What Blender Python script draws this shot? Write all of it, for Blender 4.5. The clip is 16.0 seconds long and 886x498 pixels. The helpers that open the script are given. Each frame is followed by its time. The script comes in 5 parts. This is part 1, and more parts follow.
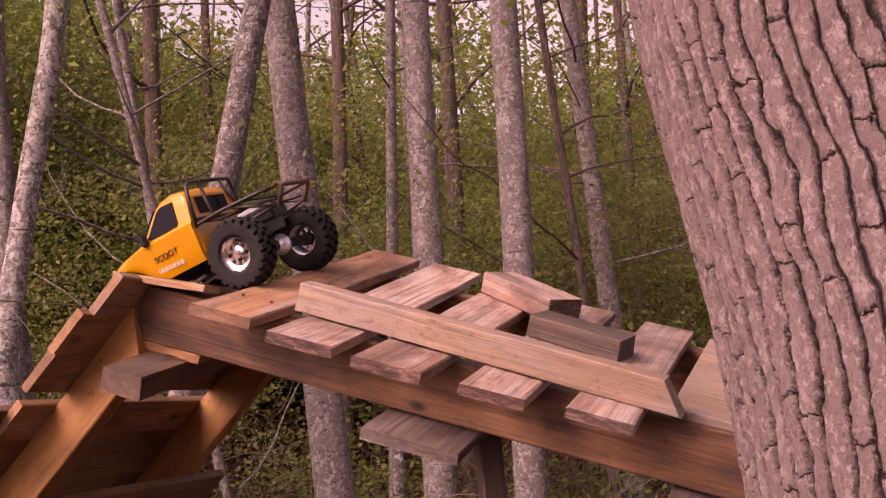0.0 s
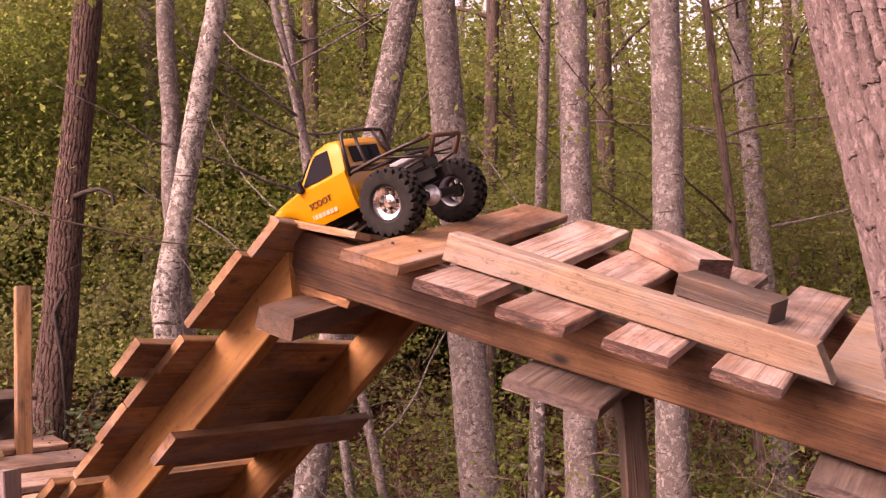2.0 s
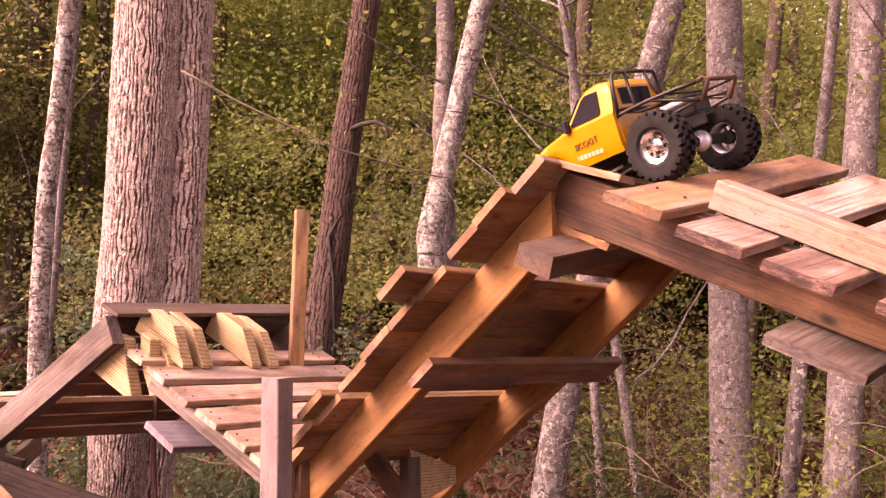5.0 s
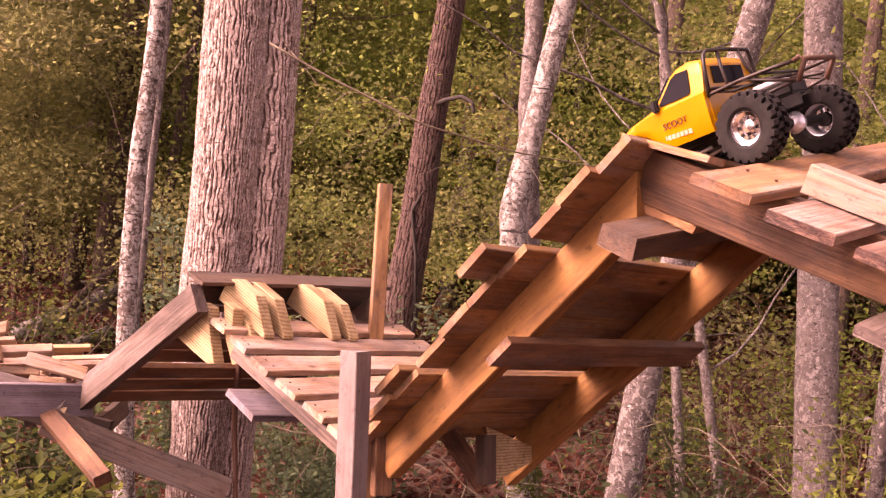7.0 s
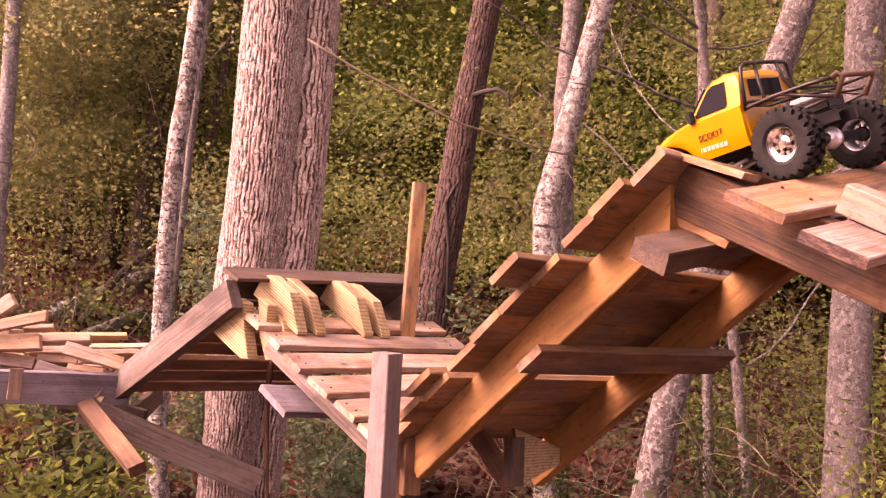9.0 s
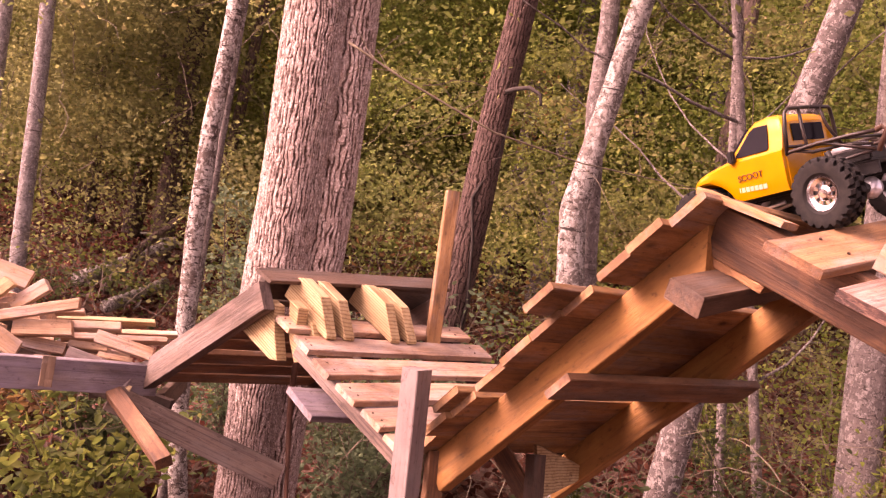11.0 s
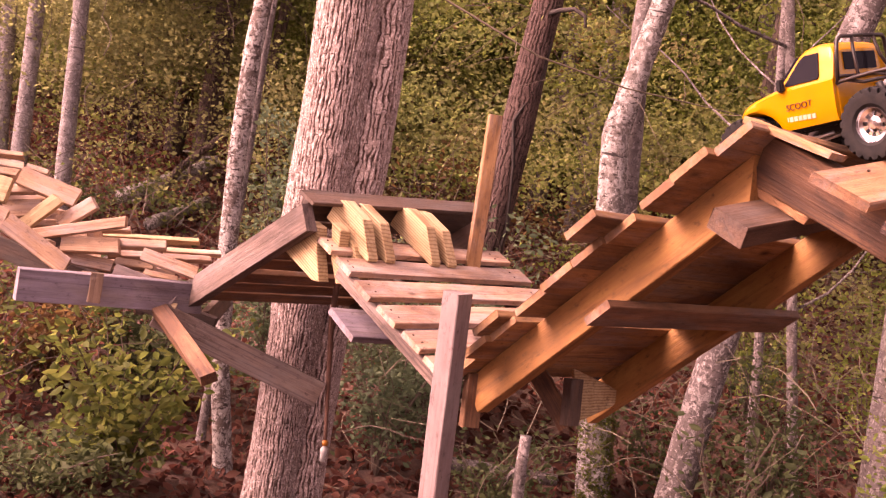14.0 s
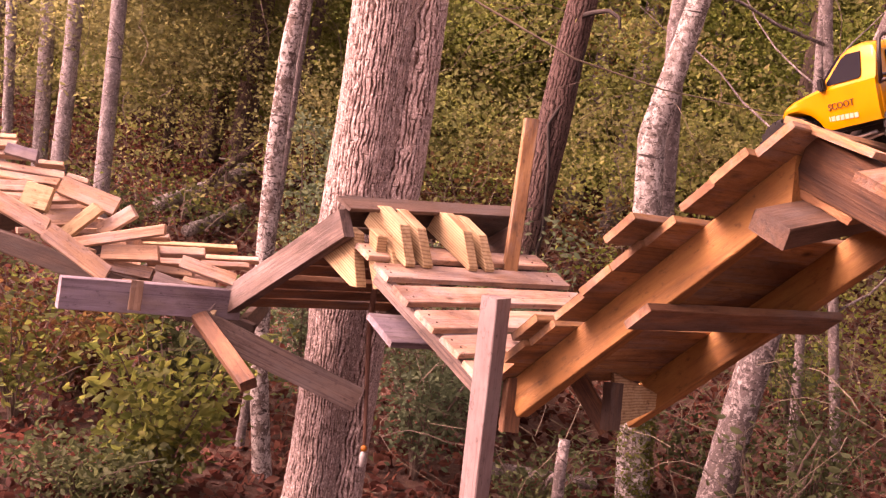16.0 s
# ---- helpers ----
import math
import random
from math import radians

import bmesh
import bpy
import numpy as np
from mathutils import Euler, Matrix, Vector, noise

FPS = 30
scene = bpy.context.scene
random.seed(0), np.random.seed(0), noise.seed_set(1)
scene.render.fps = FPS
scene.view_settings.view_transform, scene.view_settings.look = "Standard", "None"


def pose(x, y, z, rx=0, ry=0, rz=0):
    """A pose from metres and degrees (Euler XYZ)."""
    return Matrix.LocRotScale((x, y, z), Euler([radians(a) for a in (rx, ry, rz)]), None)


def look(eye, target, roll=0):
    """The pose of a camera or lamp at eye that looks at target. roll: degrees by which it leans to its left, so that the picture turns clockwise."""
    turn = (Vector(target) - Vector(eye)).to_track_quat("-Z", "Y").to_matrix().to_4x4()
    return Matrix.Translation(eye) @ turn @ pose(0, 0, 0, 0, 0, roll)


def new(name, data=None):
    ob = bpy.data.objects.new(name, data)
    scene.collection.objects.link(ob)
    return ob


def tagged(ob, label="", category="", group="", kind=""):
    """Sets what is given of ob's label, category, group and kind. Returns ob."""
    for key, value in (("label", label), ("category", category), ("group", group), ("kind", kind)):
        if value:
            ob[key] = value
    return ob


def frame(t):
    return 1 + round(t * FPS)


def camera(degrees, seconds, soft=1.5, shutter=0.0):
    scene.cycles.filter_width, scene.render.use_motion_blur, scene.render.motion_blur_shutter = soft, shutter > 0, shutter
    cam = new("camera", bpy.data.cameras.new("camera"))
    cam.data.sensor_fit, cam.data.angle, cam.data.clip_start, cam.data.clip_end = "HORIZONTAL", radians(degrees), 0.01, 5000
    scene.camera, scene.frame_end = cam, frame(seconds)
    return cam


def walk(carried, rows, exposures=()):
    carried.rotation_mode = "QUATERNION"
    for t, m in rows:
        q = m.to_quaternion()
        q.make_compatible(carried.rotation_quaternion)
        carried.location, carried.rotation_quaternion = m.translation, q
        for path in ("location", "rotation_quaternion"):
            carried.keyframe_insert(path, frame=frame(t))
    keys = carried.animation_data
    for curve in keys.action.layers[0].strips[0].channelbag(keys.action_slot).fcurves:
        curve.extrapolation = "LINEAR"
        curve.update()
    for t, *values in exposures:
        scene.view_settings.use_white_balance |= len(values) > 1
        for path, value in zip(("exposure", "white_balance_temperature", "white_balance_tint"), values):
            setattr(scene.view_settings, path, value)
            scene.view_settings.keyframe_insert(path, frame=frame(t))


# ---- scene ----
cam = camera(45.6, 16.0, soft=1.25)
PATH = [
    (0, 0.0000, 0.0000, 1.6000, 98.723, 4.065, 0.623),
    (0.5, -0.0025, 0.0082, 1.6012, 98.928, 3.577, 2.942),
    (1, -0.0060, 0.0100, 1.5986, 98.212, 2.657, 5.455),
    (1.5, -0.0035, 0.0065, 1.5973, 97.726, 2.199, 6.697),
    (2, -0.0003, -0.0082, 1.5897, 96.756, 1.081, 8.292),
    (2.5, 0.0097, -0.0161, 1.5923, 96.620, -0.066, 9.472),
    (3, 0.0185, -0.0263, 1.5928, 96.356, -1.360, 11.671),
    (3.5, 0.0149, -0.0401, 1.5915, 95.763, -2.462, 13.994),
    (4, 0.0131, -0.0219, 1.5920, 94.686, -2.889, 16.720),
    (4.5, 0.0076, -0.0250, 1.5895, 94.141, -2.876, 19.057),
    (5, 0.0010, -0.0134, 1.5861, 93.277, -3.786, 22.027),
    (7.5, -0.0022, 0.0051, 1.5908, 91.479, -5.495, 26.847),
    (8, -0.0012, 0.0072, 1.5954, 91.304, -5.768, 27.568),
    (8.5, -0.0067, -0.0031, 1.6171, 91.197, -6.745, 28.424),
    (9, 0.0017, -0.0171, 1.6405, 90.475, -6.710, 28.252),
    (9.2, 0.0043, -0.0191, 1.6504, 90.416, -6.666, 28.029),
    (11.3, -0.0408, -0.0797, 1.7426, 88.543, -10.306, 29.417),
    (11.5, -0.0427, -0.0831, 1.7445, 88.068, -10.617, 29.539),
    (12, -0.0407, -0.0936, 1.7506, 87.302, -11.120, 29.692),
    (12.5, -0.0376, -0.0972, 1.7501, 86.521, -10.637, 30.164),
    (13, -0.0398, -0.0924, 1.7455, 85.332, -10.676, 30.815),
    (13.5, -0.0353, -0.0883, 1.7467, 84.741, -10.232, 30.973),
    (14, -0.0379, -0.0884, 1.7443, 84.375, -10.486, 31.297),
    (14.5, -0.0387, -0.0892, 1.7411, 84.398, -10.265, 31.445),
    (15, -0.0447, -0.0853, 1.7428, 84.358, -9.807, 31.864),
    (15.5, -0.0457, -0.0862, 1.7436, 84.327, -9.771, 32.340),
    (16, -0.0472, -0.0886, 1.7443, 84.264, -9.709, 33.135),
]
walk(cam, [(t, pose(x, y, z, rx, ry, rz)) for t, x, y, z, rx, ry, rz in PATH],
     exposures=[(0.0, 0.80, 8300, 60), (1.5, 1.16, 8500, 55), (3.5, 1.62, 8800, 57), (5.0, 1.76, 9100, 62), (9.0, 1.84, 9300, 68), (16.0, 1.80, 9300, 71)])

# ---- light: a bright overcast autumn sky, with a faint soft sun ----
world = bpy.data.worlds.new("overcast_sky")
scene.world = world
world.use_nodes = True
wn = world.node_tree.nodes
sky = wn.new("ShaderNodeTexSky")
sky.sky_type = "NISHITA"
sky.sun_disc = False
sky.sun_elevation = radians(37)
sky.sun_rotation = radians(229)
sky.air_density, sky.dust_density, sky.ozone_density = 1.0, 4.0, 1.0
cloud = wn.new("ShaderNodeHueSaturation")
cloud.inputs["Saturation"].default_value = 0.3
world.node_tree.links.new(sky.outputs[0], cloud.inputs["Color"])
world.node_tree.links.new(cloud.outputs[0], wn["Background"].inputs[0])
wn["Background"].inputs[1].default_value = 0.15
sun_data = bpy.data.lights.new("sun", "SUN")
sun_data.energy, sun_data.angle, sun_data.color = 2.8, radians(48), (1.0, 0.96, 0.9)
sun = new("sun", sun_data)
sun.matrix_world = look((-7.5, -4.5, 9.0), (0, 2, 1.5))

RNG = random.Random(7)


# ---- materials ----
def toned(*cols, by=0.46):
    """Base colours brought down to what sawn wood, bark and leaves reflect."""
    return [tuple(by * x for x in c) for c in cols]


def nodes_of(name):
    m = bpy.data.materials.new(name)
    m.use_nodes = True
    t = m.node_tree
    return m, t, t.nodes["Principled BSDF"]


def add(t, kind, **props):
    n = t.nodes.new(kind)
    for k, v in props.items():
        if k == "ins":
            for i, val in v.items():
                n.inputs[i].default_value = val
        elif k == "op":
            n.operation = v
        elif k == "blend":
            n.blend_type = v
        elif k == "dtype":
            n.data_type = v
        elif k == "feature":
            n.feature = v
    return n


def ramp(t, src, stops):
    r = t.nodes.new("ShaderNodeValToRGB")
    els = r.color_ramp.elements
    while len(els) < len(stops):
        els.new(0.5)
    for e, (p, c) in zip(els, stops):
        e.position = p
        e.color = (*c, 1) if len(c) == 3 else c
    t.links.new(src, r.inputs[0])
    return r.outputs[0]


def mixed(t, fac, a, b, blend="MIX"):
    m = t.nodes.new("ShaderNodeMix")
    m.data_type, m.blend_type = "RGBA", blend
    for sock, v in ((m.inputs[0], fac), (m.inputs[6], a), (m.inputs[7], b)):
        if isinstance(v, (int, float)):
            sock.default_value = v
        elif isinstance(v, tuple):
            sock.default_value = (*v, 1)
        else:
            t.links.new(v, sock)
    return m.outputs[2]


def coords(t, scale, jump=True, source="Object"):
    tc = t.nodes.new("ShaderNodeTexCoord")
    src = tc.outputs[source]
    if jump:
        oi = t.nodes.new("ShaderNodeObjectInfo")
        mul = add(t, "ShaderNodeVectorMath", op="MULTIPLY_ADD")
        mul.inputs[1].default_value = (0, 0, 0)
        t.links.new(src, mul.inputs[0])
        mul.inputs[1].default_value = (1, 1, 1)
        sc = add(t, "ShaderNodeVectorMath", op="SCALE")
        sc.inputs[0].default_value = (7.3, 3.1, 5.7)
        t.links.new(oi.outputs["Random"], sc.inputs["Scale"])
        t.links.new(sc.outputs[0], mul.inputs[2])
        src = mul.outputs[0]
    mp = t.nodes.new("ShaderNodeMapping")
    mp.inputs["Scale"].default_value = scale
    t.links.new(src, mp.inputs[0])
    return mp.outputs[0]


def noise_tex(t, vec, scale=1.0, detail=5, rough=0.6, distort=0.0):
    n = t.nodes.new("ShaderNodeTexNoise")
    n.inputs["Scale"].default_value, n.inputs["Detail"].default_value = scale, detail
    n.inputs["Roughness"].default_value, n.inputs["Distortion"].default_value = rough, distort
    t.links.new(vec, n.inputs["Vector"])
    return n.outputs["Fac"]


def bumped(t, bsdf, height, strength, distance):
    b = t.nodes.new("ShaderNodeBump")
    b.inputs["Strength"].default_value, b.inputs["Distance"].default_value = strength, distance
    t.links.new(height, b.inputs["Height"])
    t.links.new(b.outputs[0], bsdf.inputs["Normal"])


def random_tint(t, col, low=0.75, high=1.15, source="object"):
    if source == "object":
        rnd = t.nodes.new("ShaderNodeObjectInfo").outputs["Random"]
    else:
        rnd = t.nodes.new("ShaderNodeNewGeometry").outputs["Random Per Island"]
    mr = t.nodes.new("ShaderNodeMapRange")
    mr.inputs[3].default_value, mr.inputs[4].default_value = low, high
    t.links.new(rnd, mr.inputs[0])
    return mixed(t, 1.0, col, mr.outputs[0], "MULTIPLY")


def wood(name, pale, dark, stain, grey=0.0, rough=0.75, tint=(0.8, 1.15), grain=1.0, knots=True, dirt=0.6, sawn=0.0, ridged=0.0, ends=0.0):
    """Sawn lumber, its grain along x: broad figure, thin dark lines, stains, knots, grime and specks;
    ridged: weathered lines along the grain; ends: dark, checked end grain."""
    m, t, b = nodes_of(name)
    pale, dark, stain = toned(pale, dark, stain)
    mid = tuple(0.65 * p + 0.35 * d for p, d in zip(pale, dark))
    fig = noise_tex(t, coords(t, (1.6, 24 * grain, 24 * grain)), 1.0, 8, 0.68, 1.1)
    col = ramp(t, fig, [(0.32, dark), (0.44, mid), (0.56, pale), (0.62, mid), (0.72, pale)])
    blotch = ramp(t, noise_tex(t, coords(t, (3.6, 10, 10)), 1.0, 6, 0.65, 0.4), [(0.44, (0, 0, 0)), (0.62, (0.85, 0.85, 0.85))])
    col = mixed(t, blotch, col, stain)
    if grey:
        g = ramp(t, noise_tex(t, coords(t, (5, 16, 16)), 1.0, 8, 0.72), [(0.50 - 0.2 * grey, (0, 0, 0)), (0.72 - 0.2 * grey, (0.9, 0.9, 0.9))])
        lum = sum(pale) / 3
        col = mixed(t, g, col, (lum * 1.04, lum * 0.86, lum * 0.82))
    line = noise_tex(t, coords(t, (1.5, 95 * grain, 95 * grain)), 1.0, 5, 0.7, 0.5)
    col = mixed(t, 0.5, col, ramp(t, line, [(0.34, (0.4, 0.33, 0.3)), (0.46, (1, 1, 1)), (0.7, (1.12, 1.12, 1.12))]), "MULTIPLY")
    if knots:
        vo = t.nodes.new("ShaderNodeTexVoronoi")
        vo.inputs["Scale"].default_value = 1.0
        t.links.new(coords(t, (4.5, 8.5, 8.5)), vo.inputs["Vector"])
        k = ramp(t, vo.outputs["Distance"], [(0.035, (1, 1, 1)), (0.06, (0.75, 0.75, 0.75)), (0.10, (0.25, 0.25, 0.25)), (0.17, (0, 0, 0))])
        col = mixed(t, k, col, tuple(0.35 * d for d in dark))
    damp = noise_tex(t, coords(t, (2.2, 5.5, 5.5)), 1.0, 7, 0.62, 0.6)
    col = mixed(t, dirt, col, ramp(t, damp, [(0.38, (0.30, 0.22, 0.19)), (0.47, (0.72, 0.66, 0.63)), (0.56, (1.06, 1.06, 1.06))]), "MULTIPLY")
    grime = noise_tex(t, coords(t, (30, 60, 60)), 1.0, 7, 0.8)
    col = mixed(t, 0.85, col, ramp(t, grime, [(0.33, (0.3, 0.25, 0.22)), (0.44, (1, 1, 1)), (0.7, (1.1, 1.1, 1.1))]), "MULTIPLY")
    if sawn:
        wave = t.nodes.new("ShaderNodeTexWave")
        wave.bands_direction = "Z"
        wave.inputs["Scale"].default_value, wave.inputs["Distortion"].default_value = 42, 2.5
        wave.inputs["Detail"].default_value, wave.inputs["Detail Scale"].default_value = 3, 0.6
        t.links.new(coords(t, (0.35, 1, 1)), wave.inputs["Vector"])
        col = mixed(t, sawn, col, ramp(t, wave.outputs["Fac"], [(0.1, (0.45, 0.33, 0.22)), (0.45, (1, 1, 1)), (1.0, (1.08, 1.08, 1.08))]), "MULTIPLY")
    if ridged:
        ridge = noise_tex(t, coords(t, (1.1, 125, 40)), 1.0, 3, 0.6, 1.0)
        where = ramp(t, noise_tex(t, coords(t, (4, 14, 14)), 1.0, 3, 0.5), [(0.35, (0.25 * ridged,) * 3), (0.6, (ridged,) * 3)])
        col = mixed(t, where, col, ramp(t, ridge, [(0.34, (0.36, 0.28, 0.27)), (0.46, (0.95, 0.94, 0.94)), (0.62, (1.16, 1.15, 1.14))]), "MULTIPLY")
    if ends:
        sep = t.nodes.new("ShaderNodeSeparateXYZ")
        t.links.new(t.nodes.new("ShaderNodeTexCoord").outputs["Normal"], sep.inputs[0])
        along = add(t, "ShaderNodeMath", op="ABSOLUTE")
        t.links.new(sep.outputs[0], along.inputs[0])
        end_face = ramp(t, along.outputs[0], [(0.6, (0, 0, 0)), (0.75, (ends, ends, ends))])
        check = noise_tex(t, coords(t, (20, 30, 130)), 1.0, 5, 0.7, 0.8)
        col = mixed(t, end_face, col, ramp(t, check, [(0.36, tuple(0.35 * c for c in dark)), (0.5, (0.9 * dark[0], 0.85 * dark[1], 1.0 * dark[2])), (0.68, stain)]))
    col = random_tint(t, col, *tint)
    t.links.new(col, b.inputs["Base Color"])
    b.inputs["Roughness"].default_value = rough
    mx = t.nodes.new("ShaderNodeMath")
    mx.operation = "ADD"
    t.links.new(fig, mx.inputs[0])
    t.links.new(line, mx.inputs[1])
    bumped(t, b, mx.outputs[0], 0.7, 0.004)
    return m


# Brighter than the bare slats; the light from above is in this colour.
PALLET = wood("sunlit_pallet_wood", (1.0, 0.67, 0.47), (0.38, 0.17, 0.095), (0.70, 0.38, 0.235), grey=0.35, tint=(0.85, 1.12), dirt=0.75)
# PALLET's darker copy: tree shade on this ramp is in its tones, with weathering.
RAMPWOOD = wood("weathered_shaded_ramp_plank", (0.92, 0.61, 0.475), (0.15, 0.068, 0.046), (0.44, 0.235, 0.17), grey=0.5, tint=(0.85, 1.15), dirt=0.9, ridged=1.0, ends=1.0)
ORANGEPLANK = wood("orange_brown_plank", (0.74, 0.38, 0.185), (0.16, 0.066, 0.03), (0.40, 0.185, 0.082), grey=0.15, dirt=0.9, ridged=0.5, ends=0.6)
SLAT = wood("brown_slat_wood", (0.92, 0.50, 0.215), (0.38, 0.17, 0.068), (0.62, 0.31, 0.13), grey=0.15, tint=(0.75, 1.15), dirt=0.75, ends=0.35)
AMBER = wood("amber_treated_lumber", (0.74, 0.345, 0.105), (0.42, 0.165, 0.045), (0.58, 0.25, 0.072), tint=(0.95, 1.1), grain=0.6, dirt=0.5)
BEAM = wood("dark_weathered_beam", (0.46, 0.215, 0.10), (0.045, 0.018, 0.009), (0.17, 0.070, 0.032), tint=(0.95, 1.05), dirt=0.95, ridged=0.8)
GREY = wood("grey_weathered_lumber", (0.50, 0.43, 0.52), (0.24, 0.195, 0.24), (0.37, 0.31, 0.38), grey=0.3, tint=(0.9, 1.05), knots=False)
BAR = wood("brown_bar_lumber", (0.56, 0.28, 0.14), (0.22, 0.10, 0.05), (0.38, 0.185, 0.095), grey=0.1, tint=(0.9, 1.1), knots=False, dirt=0.8)
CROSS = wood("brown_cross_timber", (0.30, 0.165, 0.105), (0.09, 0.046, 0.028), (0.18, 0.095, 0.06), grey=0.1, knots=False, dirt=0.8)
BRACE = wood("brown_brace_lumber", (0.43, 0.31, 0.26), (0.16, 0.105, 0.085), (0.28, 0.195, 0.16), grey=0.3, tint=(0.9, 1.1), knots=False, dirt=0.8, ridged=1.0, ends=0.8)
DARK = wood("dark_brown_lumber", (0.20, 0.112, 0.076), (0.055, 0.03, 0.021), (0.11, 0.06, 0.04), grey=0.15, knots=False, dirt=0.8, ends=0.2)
PALE = wood("pale_fresh_cut_pine", (0.98, 0.73, 0.43), (0.50, 0.27, 0.10), (0.84, 0.58, 0.31), tint=(0.95, 1.05), grain=1.0, knots=False, dirt=0.3, sawn=0.6)
OFFCUT = wood("tan_offcut_lumber", (1.12, 0.73, 0.48), (0.56, 0.29, 0.16), (0.86, 0.51, 0.30), grey=0.2, tint=(0.82, 1.15))
SPLIT = wood("freshly_split_wood", (0.84, 0.42, 0.20), (0.30, 0.11, 0.04), (0.60, 0.26, 0.11), grain=2.0, knots=False)
RAIL = wood("tan_rail_lumber", (0.58, 0.385, 0.265), (0.27, 0.155, 0.098), (0.42, 0.255, 0.17), grey=0.25, tint=(0.95, 1.05), dirt=0.45)
POST = wood("pinkish_post_lumber", (0.44, 0.315, 0.305), (0.22, 0.148, 0.14), (0.33, 0.23, 0.22), grey=0.45, tint=(0.9, 1.1))


def bark_smooth(name, base, pale, dark, patch=0.5, fleck=0.5):
    """Smooth grey bark: pale lichen crusts of two sizes with ragged edges, brown mottling, dark specks and level scars."""
    m, t, b = nodes_of(name)
    base, pale, dark = toned(base, pale, dark)
    v = coords(t, (1, 1, 0.8))
    fine = noise_tex(t, v, 85, 6, 0.75)
    col = mixed(t, ramp(t, noise_tex(t, v, 9, 7, 0.7, 0.3), [(0.40, (0, 0, 0)), (0.56, (1, 1, 1))]), base, tuple(0.6 * c for c in base))
    l1 = ramp(t, noise_tex(t, v, 20, 9, 0.72, 0.5), [(0.545 - 0.07 * patch, (0, 0, 0)), (0.565 - 0.07 * patch, (1, 1, 1))])
    col = mixed(t, mixed(t, 1.0, l1, (0.7, 0.7, 0.7), "MULTIPLY"), col, tuple(0.7 * p + 0.3 * q for p, q in zip(pale, base)))
    l2 = ramp(t, noise_tex(t, v, 46, 6, 0.7, 0.2), [(0.55, (0, 0, 0)), (0.58, (0.9, 0.9, 0.9))])
    col = mixed(t, l2, col, pale)
    col = mixed(t, ramp(t, fine, [(0.40, (0.8, 0.8, 0.8)), (0.47, (0, 0, 0))]), col, tuple(0.4 * c for c in base))
    f = ramp(t, noise_tex(t, coords(t, (1, 1, 2.2)), 30, 5, 0.7), [(0.29 + 0.08 * fleck, (1, 1, 1)), (0.33 + 0.08 * fleck, (0, 0, 0))])
    col = mixed(t, f, col, dark)
    scar = ramp(t, noise_tex(t, coords(t, (1, 1, 9)), 4, 4, 0.6, 0.3), [(0.30, (1, 1, 1)), (0.335, (0, 0, 0))])
    col = mixed(t, scar, col, tuple(0.7 * c for c in dark))
    col = random_tint(t, col, 0.88, 1.08)
    t.links.new(col, b.inputs["Base Color"])
    b.inputs["Roughness"].default_value = 0.85
    mx = t.nodes.new("ShaderNodeMath")
    mx.operation = "ADD"
    t.links.new(fine, mx.inputs[0])
    t.links.new(l1, mx.inputs[1])
    bumped(t, b, mx.outputs[0], 0.8, 0.006)
    return m


